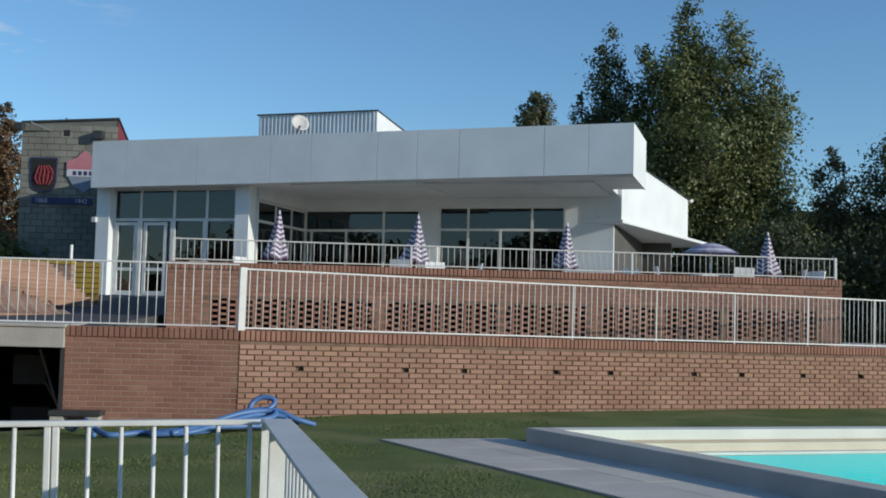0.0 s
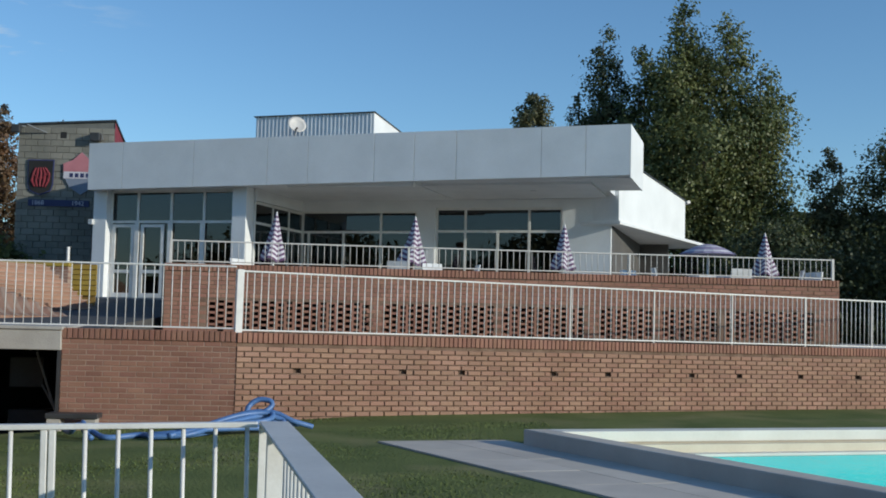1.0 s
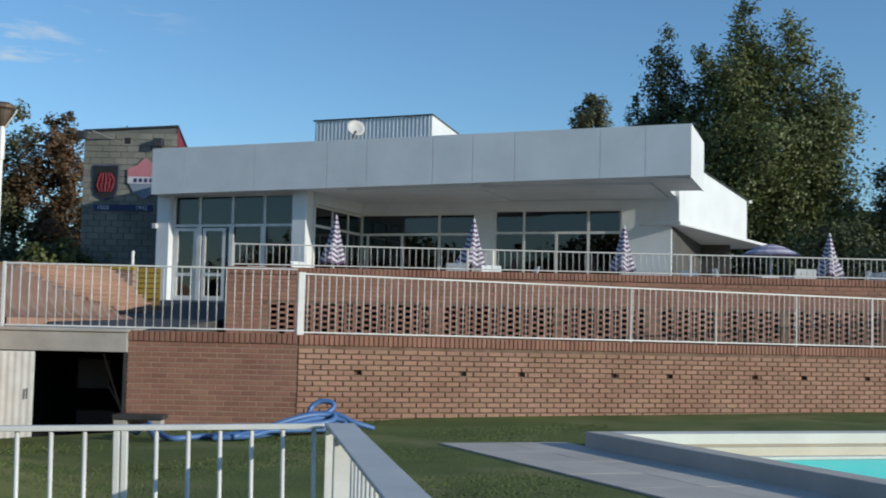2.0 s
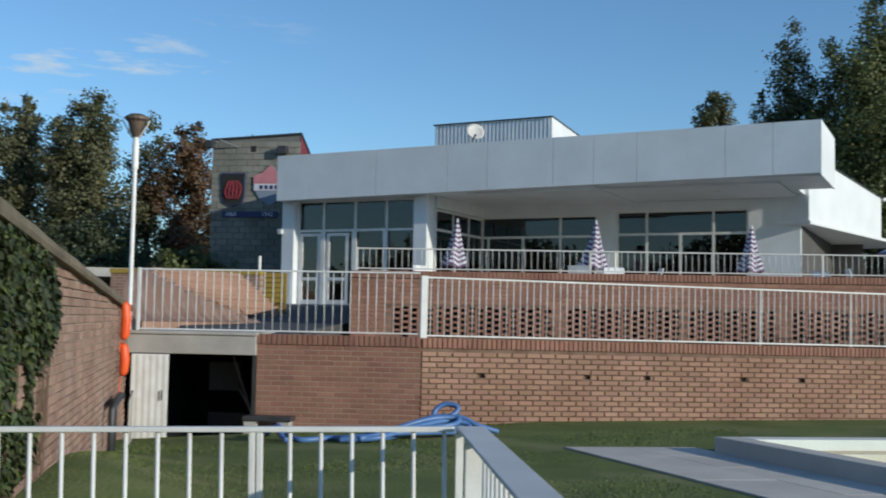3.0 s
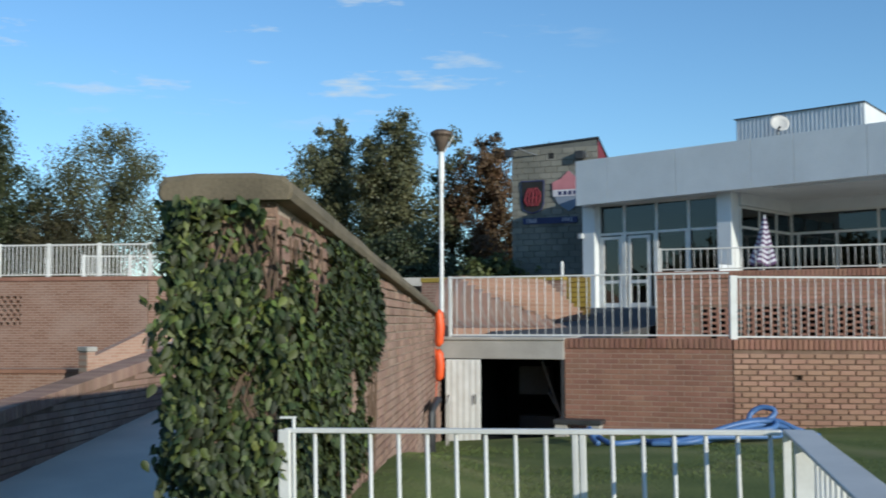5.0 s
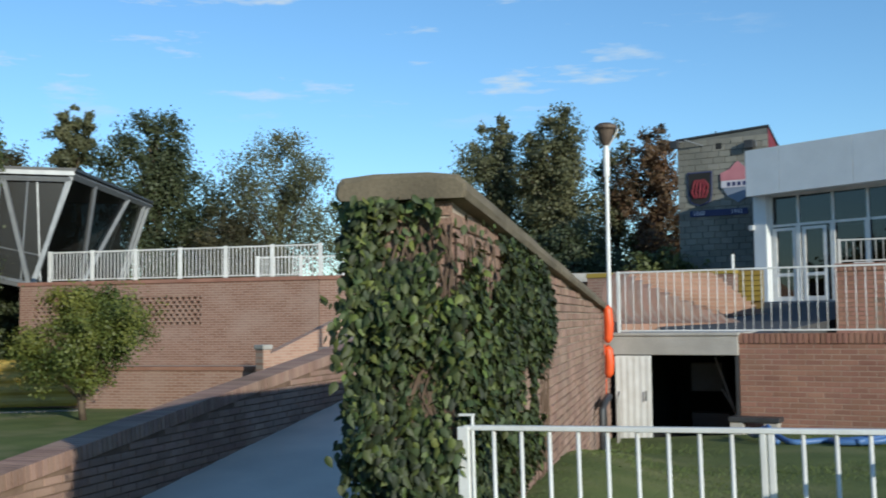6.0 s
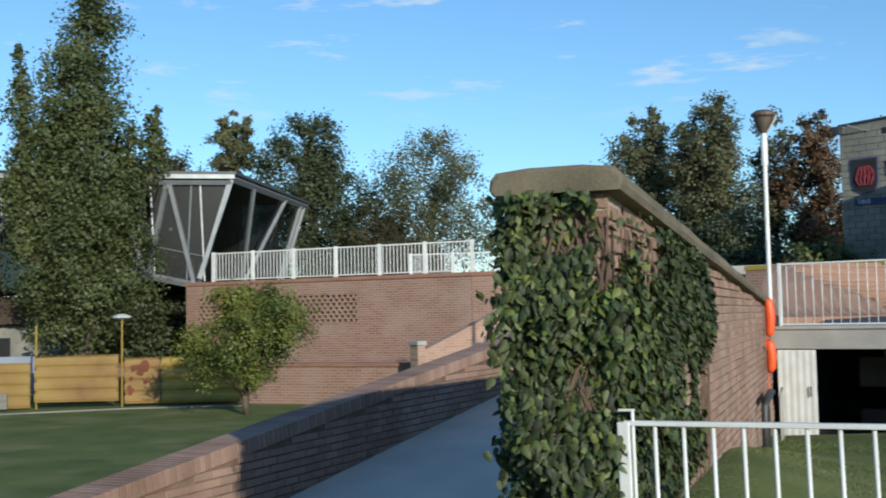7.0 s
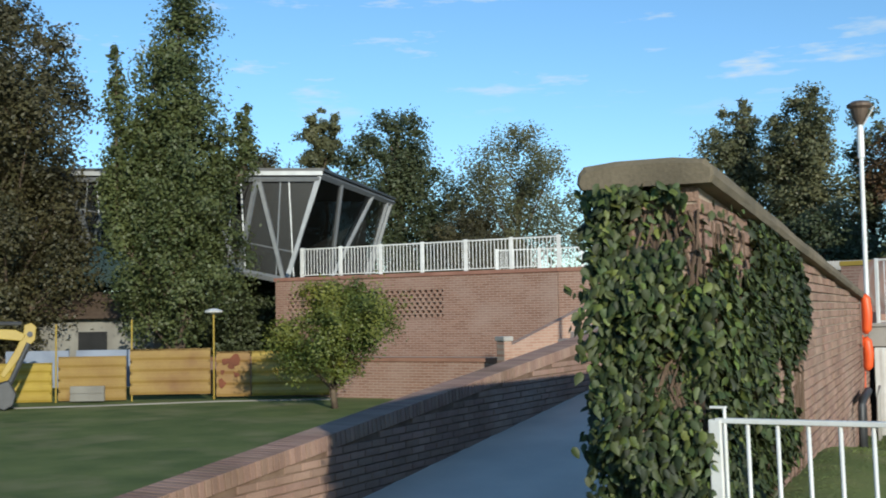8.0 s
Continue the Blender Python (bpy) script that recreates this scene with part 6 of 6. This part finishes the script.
part("boom", plate([(-3.6, 1.6), (-0.95, 1.86), (-0.3, 1.78), (-0.2, 1.95), (-0.45, 2.08), (-1.1, 2.12), (-3.6, 1.98)], -0.14, 0.14), YELLOW_B, ex, bevel=0.02)
part("stick", plate([(-0.83, 0.9), (-0.72, 0.82), (-0.16, 1.6), (0.03, 1.8), (0.06, 2.15), (-0.06, 2.26), (-0.24, 2.2), (-0.26, 2.0), (-0.42, 1.62)], -0.11, 0.11), YELLOW_B, ex, bevel=0.02)
part("ram", Build().tube([(-2.6, 0, 2.28), (-0.3, 0, 2.24)], 0.055, 8).tube([(-0.12, -0.15, 1.72), (-0.62, -0.15, 0.6)], 0.07, 8), DARKM, ex, "dark hydraulic ram")
part("pivot_pin", Build().tube([(-0.1, -0.16, 1.96), (-0.1, 0.16, 1.96)], 0.075, 12), DARKM, ex)
part("bucket", plate([(-0.98, 0.66), (-0.6, 0.76), (-0.42, 0.4), (-0.5, 0.12), (-0.72, 0.0), (-1.0, 0.12)], -0.32, 0.32), DARKM, ex, "dark worn bucket", bevel=0.03)
part("body", Build().box(-6.6, -0.9, 0.6, -3.5, 0.9, 1.6).box(-5.6, -0.9, 1.6, -4.2, 0.2, 2.6), YELLOW_B, ex, bevel=0.05)
part("track", Build().box(-6.4, -1.0, 0, -3.7, -0.6, 0.6).box(-6.4, 0.6, 0, -3.7, 1.0, 0.6), DARKM, ex, bevel=0.12)


kb = Build()
KP = [(-31.2, 11.6), (-28.9, 12.2), (-27.7, 14.0), (-26.2, 16.7), (-24.0, 19.0)]
for p_, q_ in zip(KP, KP[1:]):
    kb.box(0, -0.05, -0.3, span(p_, q_) + 0.02, 0.05, 0.035, frame2(p_, q_, GT))
single("kerb", kb, PLASTER, "thin pale concrete kerb along the lawn's edge", "kerb", kind="structure")


# ---- brick pieces of the walls ----
brick_face(wall_b, lb, lambda x: -0.15, lambda x: 1.08, BRICK_L, 300, holes=[(h, 0.68) for h in HOLES], seed=2, joint=0.019, bl=0.212, bh=0.060, wild=0.003, proud=0.022)
soldier_cap(wall_b, lb, 1.075, BRICK, slope=0.0)
brick_face(wall_a, la, lambda x: -0.45, lambda x: 1.08, BRICK, 300, seed=3, proud=0.005, wild=0.001, bh=0.064, bl=0.225, joint=0.013)
soldier_cap(wall_a, la, 1.085, BRICK)
brick_face(wall_u, lu, lambda x: 1.16, lambda x: 2.24, BRICK, 0, seed=4, pieces=False, proud=0.008, keep=lambda x, z: z > 1.71 or not any(a - 0.05 < x < b + 0.05 for a, b in PANELS))
soldier_cap(wall_u, lu, 2.235, BRICK, h=0.13, pieces=False)
brick_face(iv, LI, lambda x: -0.35, lambda x: top_i(x), BRICK_OLD, 300, seed=5, wild=0.006, proud=0.009)
brick_face(rw, LR, lambda x: ramp_z(x) - 0.1, lambda x: ramp_z(x) + 0.54, BRICK_OLD, 200, seed=6)
soldier_cap(rw, LR, ramp_z(0) + 0.565, BRICK_OLD, h=0.135, depth=0.36, slope=0.105)

blk = brick_mesh("block", 0.385, 0.19, 0.06, BLOCK, 0.008)
hblk = brick_mesh("block", 0.185, 0.19, 0.06, BLOCK, 0.008)
trng = random.Random(8)
row_, zt = 0, 1.6
while zt < 7.2:
    x = 0.0
    if row_ % 2:
        part("block", hblk, BLOCK, tower, m=Matrix.Translation((0, -0.012, zt)))
        x = 0.2
    while x < tw - 0.1:
        l_ = 0.4 if x + 0.4 <= tw + 0.02 else 0.2
        if zt + 0.19 < 7.24 + 0.06 * x:
            part("block", blk if l_ == 0.4 else hblk, BLOCK, tower, m=Matrix.Translation((x, -0.012 + trng.uniform(-0.006, 0.006), zt)))
        x += l_
    zt += 0.2
    row_ += 1


# ---- grass blades on the near lawn ----
def grass(name, x0, x1, y0, y1, n, hgt, seed, label):
    rng = np.random.default_rng(seed)
    x, y = rng.uniform(x0, x1, n), rng.uniform(y0, y1, n)
    keep = np.ones(n, bool)
    ax, ay = POOL[0]
    a = (x - ax) * 0.866 + (y - ay) * 0.5          # across the paving's edge
    keep &= ~((a > -1.75) & (y < 13.9 + 0.28 * (x - 1)))
    keep &= (x - N0[0]) * 0.931 + (y - N0[1]) * 0.365 > 0.05
    x, y = x[keep], y[keep]
    n = len(x)
    z = ground_z(x, y)
    t = rng.uniform(0, 2 * math.pi, n)
    h = hgt * rng.uniform(0.5, 1.4, n) * (0.75 + 0.5 * np.sin(x * 1.7 + np.cos(y * 1.3) * 2))
    w = 0.008
    lean = rng.normal(size=(n, 2)) * 0.5 * h[:, None]
    base = np.stack([x, y, z - 0.005], 1)
    side = np.stack([np.cos(t) * w, np.sin(t) * w, np.zeros(n)], 1)
    tip = base + np.stack([lean[:, 0], lean[:, 1], h], 1)
    v = np.stack([base - side, base + side, tip], 1).reshape(-1, 3)
    me = bpy.data.meshes.new(name)
    me.vertices.add(3 * n)
    me.vertices.foreach_set("co", v.ravel())
    me.loops.add(3 * n)
    me.loops.foreach_set("vertex_index", np.arange(3 * n))
    me.polygons.add(n)
    me.polygons.foreach_set("loop_start", np.arange(0, 3 * n, 3))
    me.update(calc_edges=True)
    me.materials.append(BLADE)
    tagged(new(name, me), label, "grass", kind="stuff")


grass("grass", -7.2, 1.6, 5.5, 16.4, 70000, 0.018, 41, "short mown lawn grass blades")
